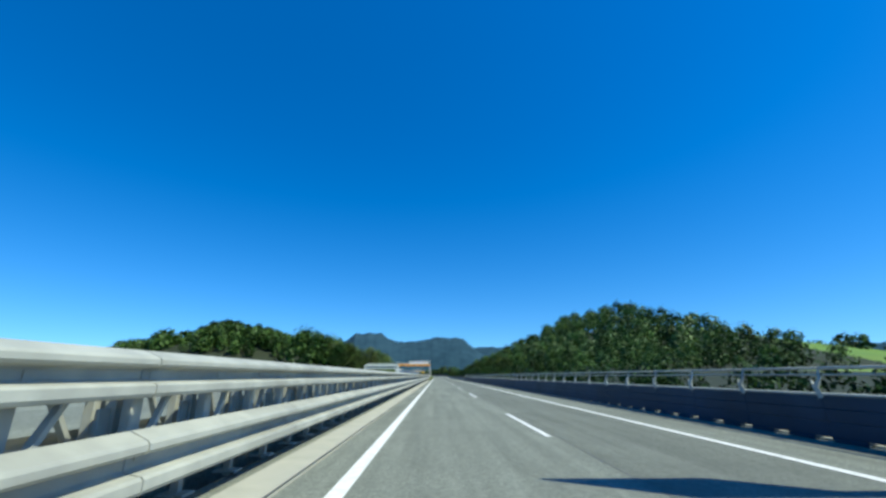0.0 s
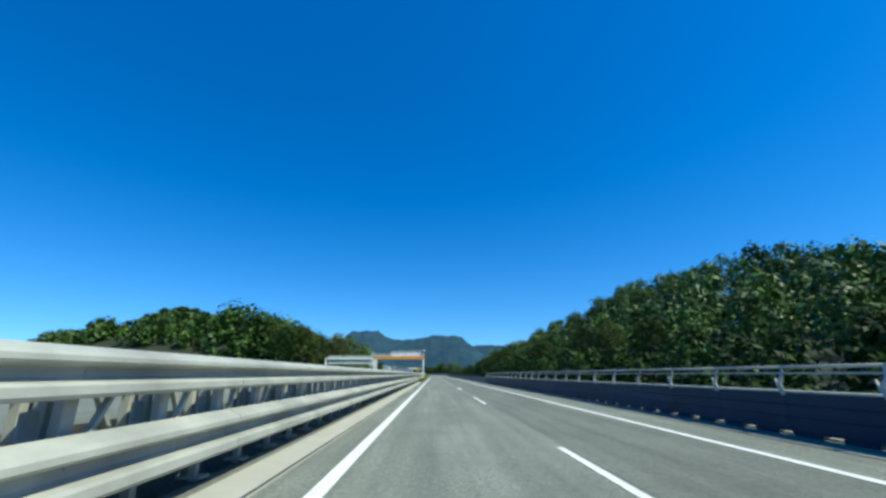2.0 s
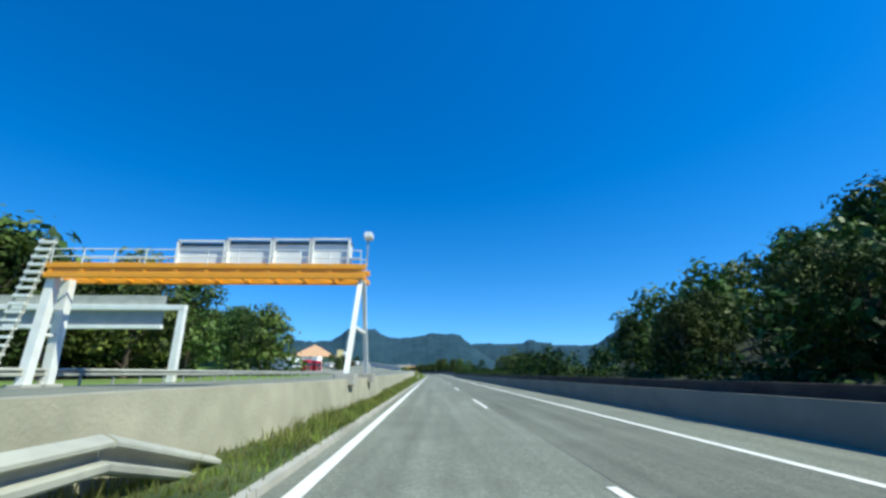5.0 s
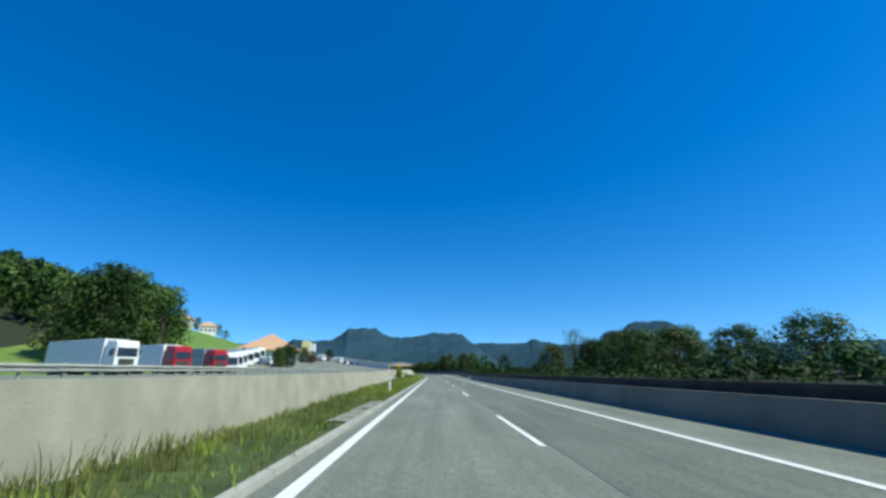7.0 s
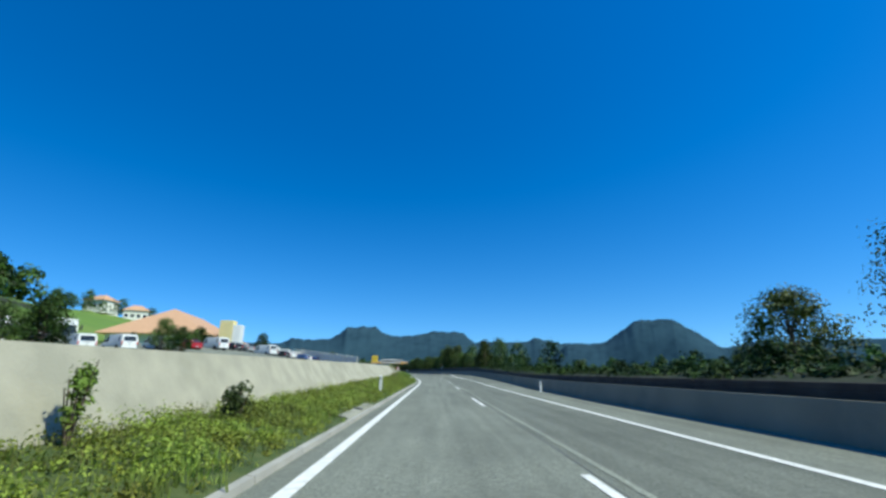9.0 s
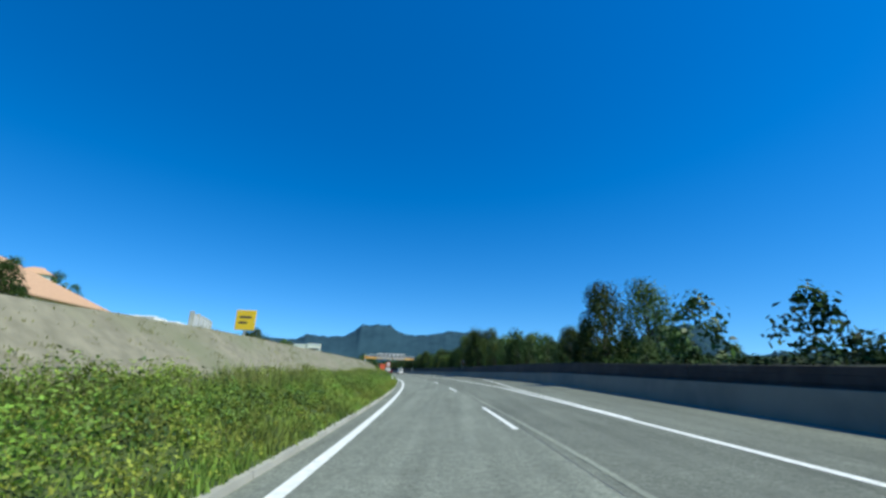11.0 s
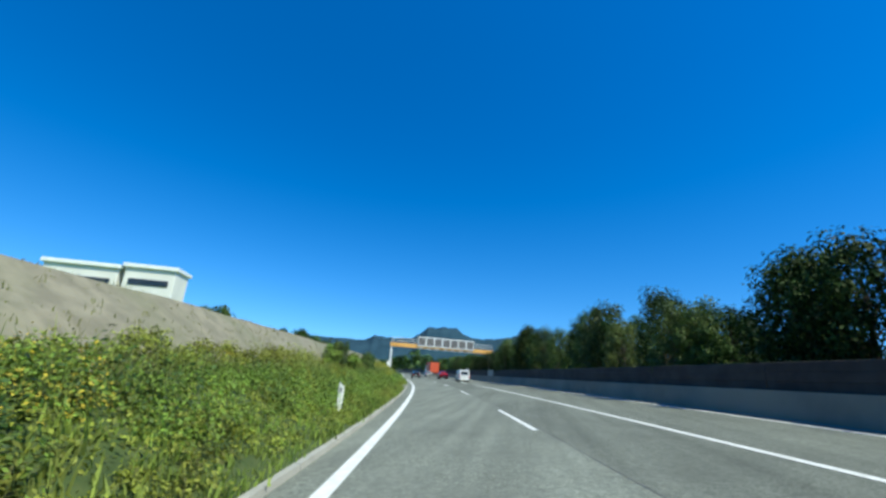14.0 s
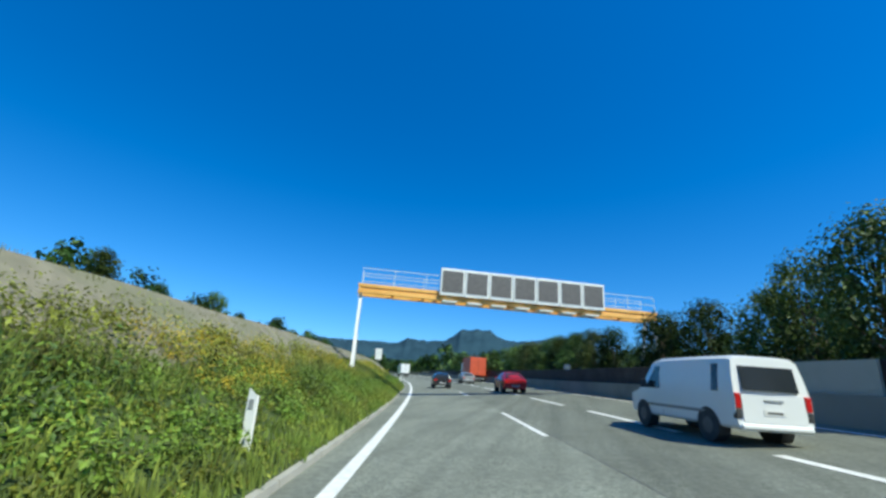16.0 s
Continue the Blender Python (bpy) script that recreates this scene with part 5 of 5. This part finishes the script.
lorry(parked(267.5, -33, 62), "lorry with a white trailer parked in the rest area", CAR_WHITE, WHITE)
lorry(parked(278.5, -33, 62), "red and white lorry parked in the rest area", CAR_RED, WHITE)
lorry(parked(289.3, -33, 62), "red lorry with a grey trailer parked in the rest area", CAR_RED, CAR_GREY)
for s, o in ((298, -35), (303.5, -36.5), (309, -38), (317, -40), (326, -42), (335, -44)):
    coach(parked(s, o, 62), "white coach parked in the rest area", CAR_WHITE)
rv = random.Random(8)
for i in range(16):
    s = 322 + i * 5.4
    o = lerp(s, (322, -36), (350, -30), (410, -24)) + rv.uniform(-1, 1)
    paint = rv.choice((CAR_WHITE, CAR_WHITE, CAR_GREY, CAR_BLACK, CAR_BLUE, CAR_RED))
    word = {"white_car_paint": "white", "grey_car_paint": "grey", "black_car_paint": "black", "blue_car_paint": "blue", "red_car_paint": "red"}[paint.name]
    if i in (0, 1, 2, 3, 5, 8):
        v = van(parked(s, o, 60), "white van parked in the rest area")
    else:
        car(parked(s, o, 60 + rv.uniform(-4, 4)), word + " car parked in the rest area", paint, rv.random() < 0.5)


# ---- buildings ----
def windows(ob, x0, x1, n, y, z0, z1, glass=None):
    for i in range(n):
        w = (x1 - x0) / n
        a = x0 + w * (i + 0.18)
        f = part("window_frame", boxes((a, a + w * 0.64, y - 0.05, y + 0.02, z0, z1)), WHITE, ob)
        part("pane", boxes((a + 0.06, a + w * 0.64 - 0.06, y - 0.06, y - 0.03, z0 + 0.06, z1 - 0.06)), glass or GLASS, f)


def hip_house(name, m, label, w, d, h, roof_h, wall, roof, over=0.6, n=4, storeys=1):
    ob = thing(name, m, label, "building")
    part("wall", boxes((-w / 2, w / 2, -d / 2, d / 2, -1.5, h)), wall, ob)
    bm = bmesh.new()
    a, b = w / 2 + over, d / 2 + over
    k = min(a, b) * 0.8
    lo = [bm.verts.new(p) for p in ((-a, -b, h), (a, -b, h), (a, b, h), (-a, b, h))]
    lo2 = [bm.verts.new((v.co.x, v.co.y, h - 0.2)) for v in lo]
    hi = [bm.verts.new(p) for p in ((-(a - k), 0, h + roof_h), (a - k, 0, h + roof_h))]
    for f in ((lo[0], lo[1], hi[1], hi[0]), (lo[1], lo[2], hi[1]), (lo[2], lo[3], hi[0], hi[1]), (lo[3], lo[0], hi[0])):
        bm.faces.new(f)
    for i in range(4):
        bm.faces.new((lo[i], lo2[i], lo2[(i + 1) % 4], lo[(i + 1) % 4]))
    bm.faces.new(lo2)
    bmesh.ops.recalc_face_normals(bm, faces=bm.faces[:])
    part("roof", bm, roof, ob, "pitched tiled roof")
    for i in range(storeys):
        z = 0.8 + i * 2.8
        windows(ob, -w / 2, w / 2, n, -d / 2, z, z + 1.5)
    return ob


def gz(s, o, turn=0.0):
    z = ground_left(s, o)
    return at(s, o, z, turn)


hip_house("service_building", gz(396, -57, 95), "rest area building with a broad orange hipped roof", 35, 19, 3.6, 6.2, PLASTER, TILE_ROOF, 1.4, 8)
tw = thing("advertising_tower", gz(383, -43), "pale yellow and white tower beside the service building", "tower")
part("core", boxes((-1.4, 1.4, -1.4, 1.4, -1, 7.0), bevel=0.05), YELLOW_PLASTER, tw)
part("side_panel", boxes((1.45, 3.2, -1.2, 1.2, -1, 6.0), bevel=0.05), WHITE, tw)
sb = thing("stepped_building", gz(410, -36, 8), "low white stepped building behind the noise wall", "building")
for x0, x1, y0, h in ((-4.5, -1.2, 0.0, 2.7), (-1.15, 1.8, 0.6, 2.1), (1.85, 4.8, 1.2, 1.6)):
    part("wall", boxes((x0, x1, y0, y0 + 5, -1, h), bevel=0.05), PLASTER, sb)
    part("roof_edge", boxes((x0 - 0.08, x1 + 0.02, y0 - 0.1, y0 + 5.1, h, h + 0.22), bevel=0.02), WHITE, sb)
# white terrace-like building above the slope
tb = thing("white_building", at(463, -22, 0.0, 9), "white modern building with two dark window bands", "building")
for x0, x1, zz in ((-5.4, -0.5, 7.5), (-0.1, 3.4, 7.7)):
    part("wall", boxes((x0, x1, 0, 2.5, 2.0, zz), bevel=0.05), PLASTER, tb)
    part("window_band", boxes((x0 + 0.4, x1 - 0.4, -0.06, 0.02, zz - 1.25, zz - 0.80)), GLASS, tb, "dark window band")
    part("roof_edge", boxes((x0 - 0.15, x1 + 0.15, -0.2, 2.7, zz, zz + 0.3), bevel=0.03), WHITE, tb)
    part("window_band", boxes((x0 + 0.4, x1 - 0.4, -0.06, 0.02, zz - 2.55, zz - 2.1)), GLASS, tb, "dark window band")
# pale noise wall behind the crest
nw = thing("noise_wall", Matrix.Identity(4), "pale panelled noise wall behind the crest", "noise wall")
for i in range(16):
    a, b = P(367 + 60 * i / 16, -12 - 24 * i / 16, 0), P(367 + 60 * (i + 1) / 16, -12 - 24 * (i + 1) / 16, 0)
    up = 4.4 + 4.3 * (i + 0.5) / 16
    m = Matrix.Translation(a) @ Matrix.Rotation(math.atan2(b.y - a.y, b.x - a.x), 4, "Z")
    n = (b - a).length
    for name, x0, x1, d, h, mt in (("panel", 0.08, n - 0.08, 0.08, up, PLASTER), ("post", -0.06, 0.06, 0.13, up + 0.05, STEEL)):
        bm = boxes((x0, x1, -d, d, 1.5, h), bevel=0.02)
        bmesh.ops.transform(bm, matrix=m, verts=bm.verts[:])
        part(name, bm, mt, nw)
for s, o, wl_, rf in ((500, -123, PLASTER, TILE_ROOF), (506, -111, PLASTER, TILE_ROOF), (530, -131, PLASTER, TILE_ROOF)):
    hip_house("house", gz(s, o, rv.uniform(-30, 30)), "small house with a tiled roof on the hill", 9, 8, 4.0, 2.6, wl_, rf, 0.6, 4, 1)
for s, o, w in ((620, -34, 26), (655, -30, 20), (690, -46, 30)):
    b = thing("commercial_building", at(s, o, 1.0, 10), "white flat-roofed hall beside the far road", "building")
    part("wall", boxes((-w / 2, w / 2, -6, 6, -2, 6.5)), PLASTER, b)
    part("roof_edge", boxes((-w / 2 - 0.2, w / 2 + 0.2, -6.2, 6.2, 6.5, 7.0)), WHITE, b)
    windows(b, -w / 2, w / 2, 7, -6, 1.5, 4.5)

# ---- plants on the verge ----
rg = random.Random(11)


def pads(s, o=-1.0):
    return o > kerb_o(s) - (0.58 if s < 245 else 0.36 + 0.12 * math.sin(s * 2.3) if 407 < s < 413 else 0.30) and (229 < s < 238 or 292 < s < 298 or 406 < s < 413.5 or 469 < s < 476.5)


def blades(name, label, s0, s1, per_m, o_of, z_of, h0, h1, width, material, skip=True):
    verts, faces = [], []
    n = int((s1 - s0) * per_m)
    for i in range(n):
        s = rg.uniform(s0, s1)
        o = o_of(s, rg.random())
        if skip and pads(s, o):
            continue
        base = P(s, o, z_of(s, o) - 0.03)
        tall = rg.uniform(h0, h1) * (0.6 + 0.9 * max(0.0, 0.5 + noise.noise(Vector((s * 0.25, o * 0.6, 4.0)))))
        for j in range(5):
            a = rg.uniform(0, 6.28)
            b = base + Vector((rg.gauss(0, 0.07), rg.gauss(0, 0.07), 0))
            side = Vector((math.cos(a), math.sin(a), 0)) * width * rg.uniform(0.7, 1.3)
            h = tall * rg.uniform(0.6, 1.15)
            bend = Vector((rg.gauss(0, 0.25), rg.gauss(0, 0.25), 0)) * h
            k = len(verts)
            verts += [b - side, b + side, b + bend * 0.4 + side * 0.7 + Vector((0, 0, h * 0.6)), b + bend * 0.4 - side * 0.7 + Vector((0, 0, h * 0.6)), b + bend + Vector((0, 0, h))]
            faces += [(k, k + 1, k + 2, k + 3), (k + 3, k + 2, k + 4)]
    me = bpy.data.meshes.new(name)
    me.from_pydata(verts, [], faces)
    me.materials.append(material)
    return tagged(new(name, me), label, "grass", kind="stuff")


def on_verge(s, u):
    return kerb_o(s) - 0.12 + (wall_foot(s) + 0.05 - kerb_o(s)) * u


blades("grass", "short green grass on the verge", 139, 245, 32, on_verge, verge_z, 0.10, 0.24, 0.012, GRASS)
blades("dry_grass", "short dry yellowed grass on the verge", 139, 245, 26, on_verge, verge_z, 0.10, 0.25, 0.010, GRASS_DRY)
blades("grass", "short green grass on the verge", 245, 330, 55, on_verge, verge_z, 0.10, 0.26, 0.012, GRASS)
blades("grass", "green grass on the verge", 330, 530, 85, lambda s, u: on_verge(s, u * u), verge_z, 0.10, 0.22, 0.016, GRASS)
blades("dry_grass", "tall dry grass at the foot of the wall", 150, 330, 12, lambda s, u: on_verge(s, 0.55 + 0.5 * u), verge_z, 0.15, 0.32, 0.010, GRASS_DRY)
blades("dry_grass", "tall dry grass along the slope", 330, 530, 20, lambda s, u: on_verge(s, 0.85 + 0.28 * u), verge_z, 0.25, 0.5, 0.011, GRASS_DRY)
blades("dry_grass", "sparse dry grass on the stony slope", 345, 530, 24, lambda s, u: wall_foot(s) + (wall_top_o(s) - 0.5 - wall_foot(s)) * u,
       lambda s, o: wall_foot_z(s) - 0.1 + (wall_top_z(s) - wall_foot_z(s) + 0.1) * min(1.0, (o - wall_foot(s)) / (wall_top_o(s) - wall_foot(s))), 0.05, 0.13, 0.008, GRASS_DRY, False)


blades("tall_grass", "tall yellow-green grass among the weeds", 340, 530, 18, lambda s, u: on_verge(s, 0.62 + 0.5 * u), verge_z, 0.3, 0.62, 0.010, GRASS_TALL)


def leaf_heap(verts, faces, c, rx, rz, n, size, r):
    for i in range(n):
        d = Vector((r.gauss(0, 1), r.gauss(0, 1), abs(r.gauss(0, 1)))).normalized()
        k0 = r.random() ** 0.4
        q = c + Vector((d.x * rx, d.y * rx, d.z * rz)) * k0
        nn = (d + Vector((r.gauss(0, 0.5), r.gauss(0, 0.5), r.gauss(0, 0.4) + 0.4))).normalized()
        t1 = Matrix.Rotation(r.uniform(0, 6.28), 3, nn) @ nn.orthogonal().normalized()
        t2 = nn.cross(t1)
        sz = size * r.uniform(0.6, 1.3)
        k = len(verts)
        verts += [q + t1 * sz, q + t2 * sz * 0.5 + nn * sz * 0.1, q - t1 * sz, q - t2 * sz * 0.5 + nn * sz * 0.1]
        faces.append((k, k + 1, k + 2, k + 3))


def rough_z(s, o):
    """Height of the verge, or of the slope beyond it."""
    f = (o - wall_foot(s)) / (wall_top_o(s) - wall_foot(s))
    return verge_z(s, o) if f <= 0 else wall_foot_z(s) - 0.1 + (wall_top_z(s) - wall_foot_z(s) + 0.1) * min(1.0, f)


def weeds(name, label, s0, s1, count, u0, u1, r0, r1, tall, leaf, material, per, patchy=False):
    verts, faces = [], []
    for i in range(count):
        s = rg.uniform(s0, s1)
        o = on_verge(s, rg.uniform(u0, u1))
        if pads(s, o) or (patchy and noise.noise(Vector((s * 0.16, o * 0.3, 3.0))) < -0.08):
            continue
        big = rg.uniform(r0, r1) * (0.55 + 0.9 * max(0.0, 0.5 + noise.noise(Vector((s * 0.12, o * 0.4, 7.0)))))
        leaf_heap(verts, faces, P(s, o, rough_z(s, o)), big, big * tall, per, leaf, rg)
    me = bpy.data.meshes.new(name)
    me.from_pydata(verts, [], faces)
    me.materials.append(material)
    return tagged(new(name, me), label, "weeds", kind="stuff")


weeds("weeds", "leafy green weeds on the verge", 242, 345, 1700, 0.15, 1.0, 0.14, 0.31, 1.1, 0.033, WEED, 72)
weeds("weeds", "dense leafy weeds covering the verge", 338, 530, 1900, 0.22, 1.0, 0.20, 0.46, 1.15, 0.035, WEED, 112)
weeds("weeds", "low green ground cover beside the kerb", 338, 530, 4300, 0.02, 0.75, 0.12, 0.25, 1.0, 0.033, WEED, 36)
weeds("weeds", "low green ground cover beside the kerb", 242, 338, 1100, 0.02, 0.6, 0.08, 0.17, 1.0, 0.028, WEED, 40)
weeds("weeds", "dark leafy weeds on the upper verge", 338, 530, 260, 0.4, 1.0, 0.25, 0.6, 1.3, 0.038, LEAF, 130)
weeds("weeds", "leafy weeds climbing the foot of the slope", 346, 440, 340, 1.0, 1.18, 0.2, 0.42, 1.1, 0.040, WEED, 110)
weeds("weeds", "leafy weeds climbing the foot of the slope", 438, 467, 230, 1.0, 1.3, 0.25, 0.45, 1.1, 0.036, WEED, 130)
weeds("weeds", "tall leafy weeds climbing the slope", 465, 532, 520, 1.0, 1.42, 0.25, 0.5, 1.2, 0.038, WEED, 115)
weeds("flowering_weeds", "yellow flowering weeds on the upper verge", 412, 465, 190, 0.55, 1.15, 0.15, 0.32, 1.8, 0.026, FLOWER, 50, True)
weeds("flowering_weeds", "yellow flowering weeds on the lower slope", 465, 532, 1000, 0.62, 1.38, 0.2, 0.42, 1.5, 0.027, FLOWER, 80, True)


def bush(s, o, r, h, label, material=WEED, n=900):
    ob = thing("bush", at(s, o, rough_z(s, o)), label, "bush")
    r0 = random.Random(int(s * 10))
    for i in range(7):
        a = i * 0.9
        bm = bmesh.new()
        beam(bm, (0, 0, -0.1), (math.cos(a) * r * 0.6, math.sin(a) * r * 0.6, h * r0.uniform(0.6, 0.95)), 0.02, 0.006, 5)
        part("stem", bm, BARK, ob)
    verts, faces = [], []
    for i in range(9):
        a = r0.uniform(0, 6.28)
        c = Vector((math.cos(a) * r * r0.uniform(0, 0.6), math.sin(a) * r * r0.uniform(0, 0.6), h * r0.uniform(0.15, 0.75)))
        leaf_heap(verts, faces, c, r * 0.55, h * 0.3, n // 9, 0.045, r0)
    me = bpy.data.meshes.new("foliage")
    me.from_pydata(verts, [], faces)
    me.materials.append(material)
    part("foliage", me, None, ob)
    return ob


for s, r, h in ((271.7, 0.42, 1.45), (272.4, 0.45, 1.6), (273.1, 0.45, 1.5)):
    bush(s, -2.62, r, h, "dense green climbing bush against the wall", WEED, 3600)
bush(283.5, -2.3, 0.4, 0.95, "small dark green bush on the verge")
bush(289.0, -2.2, 0.35, 0.75, "small dark green bush on the verge", LEAF)
bush(285.8, -2.8, 0.24, 1.15, "slender yellow-green sapling by the wall", WEED, 500)
for s, o, r, h in ((450.6, -3.3, 0.5, 0.9), (451.4, -3.6, 0.55, 1.05), (452.3, -3.3, 0.5, 1.1), (453.2, -3.6, 0.55, 1.15), (454.1, -3.9, 0.5, 1.0), (454.6, -3.1, 0.5, 1.0), (455.6, -3.4, 0.5, 0.9)):
    bush(s, o, r, h, "tall leafy shrub on the overgrown slope", LEAF if h > 1.08 else WEED, 1500)
bush(459.4, -3.05, 0.52, 1.55, "upright dark green bush at the foot of the slope", LEAF, 2600)
bush(460.2, -2.9, 0.42, 1.25, "upright dark green bush at the foot of the slope", LEAF, 1800)


def tall_weed(s, o, h):
    ob = thing("tall_weed", at(s, o, rough_z(s, o)), "tall seeding weed stalk rising above the shrubs", "weed", "tall weed stalks")
    r0 = random.Random(int(s * 30))
    lean = Vector((r0.uniform(-0.08, 0.08), r0.uniform(-0.08, 0.08), h))
    bm = bmesh.new()
    beam(bm, (0, 0, -0.1), lean, 0.016, 0.006, 5)
    part("stalk", bm, BARK, ob)
    verts, faces = [], []
    for i in range(9):
        f = 0.35 + 0.65 * i / 8
        leaf_heap(verts, faces, lean * f, 0.16 - 0.10 * f, 0.10, 26, 0.032, r0)
    me = bpy.data.meshes.new("leaves")
    me.from_pydata(verts, [], faces)
    me.materials.append(LEAF)
    part("leaves", me, None, ob)


for s, o, h in ((451.3, -3.4, 1.1), (451.9, -3.3, 1.25), (452.6, -3.6, 1.15), (453.0, -3.2, 1.4), (453.6, -3.3, 1.4), (454.3, -3.4, 1.35), (452.2, -3.9, 0.9)):
    tall_weed(s, o, h)


# hedge along the top of the right wall, shade put into its leaf colour
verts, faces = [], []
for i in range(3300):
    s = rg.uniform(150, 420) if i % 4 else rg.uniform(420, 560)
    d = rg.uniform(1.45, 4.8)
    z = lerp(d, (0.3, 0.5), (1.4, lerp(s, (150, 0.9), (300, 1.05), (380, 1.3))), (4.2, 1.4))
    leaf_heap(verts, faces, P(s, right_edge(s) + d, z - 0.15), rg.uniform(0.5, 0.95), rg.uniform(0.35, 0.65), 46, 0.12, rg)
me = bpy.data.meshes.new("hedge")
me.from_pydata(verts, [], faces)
me.materials.append(LEAF_DARK_SHADE)
tagged(new("hedge", me), "green undergrowth behind the barrier wall, leaves coloured dark as in shade", "undergrowth", kind="stuff")


# low dark board fence behind the right wall
def fence_top(s):
    return lerp(s, (150, 1.12), (330, 1.15), (375, 1.55), (400, 1.7), (640, 1.7))


fence = thing("board_fence", Matrix.Identity(4), "low dark-stained timber board fence behind the barrier wall", "fence", kind="structure")
for i in range(60):
    s0 = 142 + i * 8.0
    for k in range(4):
        def board(s, k=k):
            h = (fence_top(s) - 0.5) / 4
            z, x = 0.5 + h * k, right_edge(s) + 0.40
            x += 0.012 * (k % 2)
            return [(x, z - 0.01), (x - 0.03, z + 0.006), (x - 0.03, z + h - 0.006), (x, z + h + 0.004), (x + 0.03, z + h - 0.006), (x + 0.03, z + 0.004)]
        part("board", ribbon(board, s0 + 0.01, s0 + 7.98, 4.0, True), TIMBER, fence)
    bm = boxes((0.44, 0.54, -0.05, 0.05, -0.1, fence_top(s0) - 0.03), bevel=0.01)
    bmesh.ops.transform(bm, matrix=at(s0, right_edge(s0), 0), verts=bm.verts[:])
    part("post", bm, TIMBER, fence)

# pale concrete panel set into the fence
panel = thing("concrete_panel", Matrix.Identity(4), "pale concrete panel before the dark board fence", "wall panel")
part("slab", ribbon(lambda s: [(right_edge(s) + 0.27, 0.80), (right_edge(s) + 0.27, 1.72), (right_edge(s) + 0.35, 1.72), (right_edge(s) + 0.35, 0.80)], 497.0, 500.7, 1.85, True), STRIP_CONC, panel)
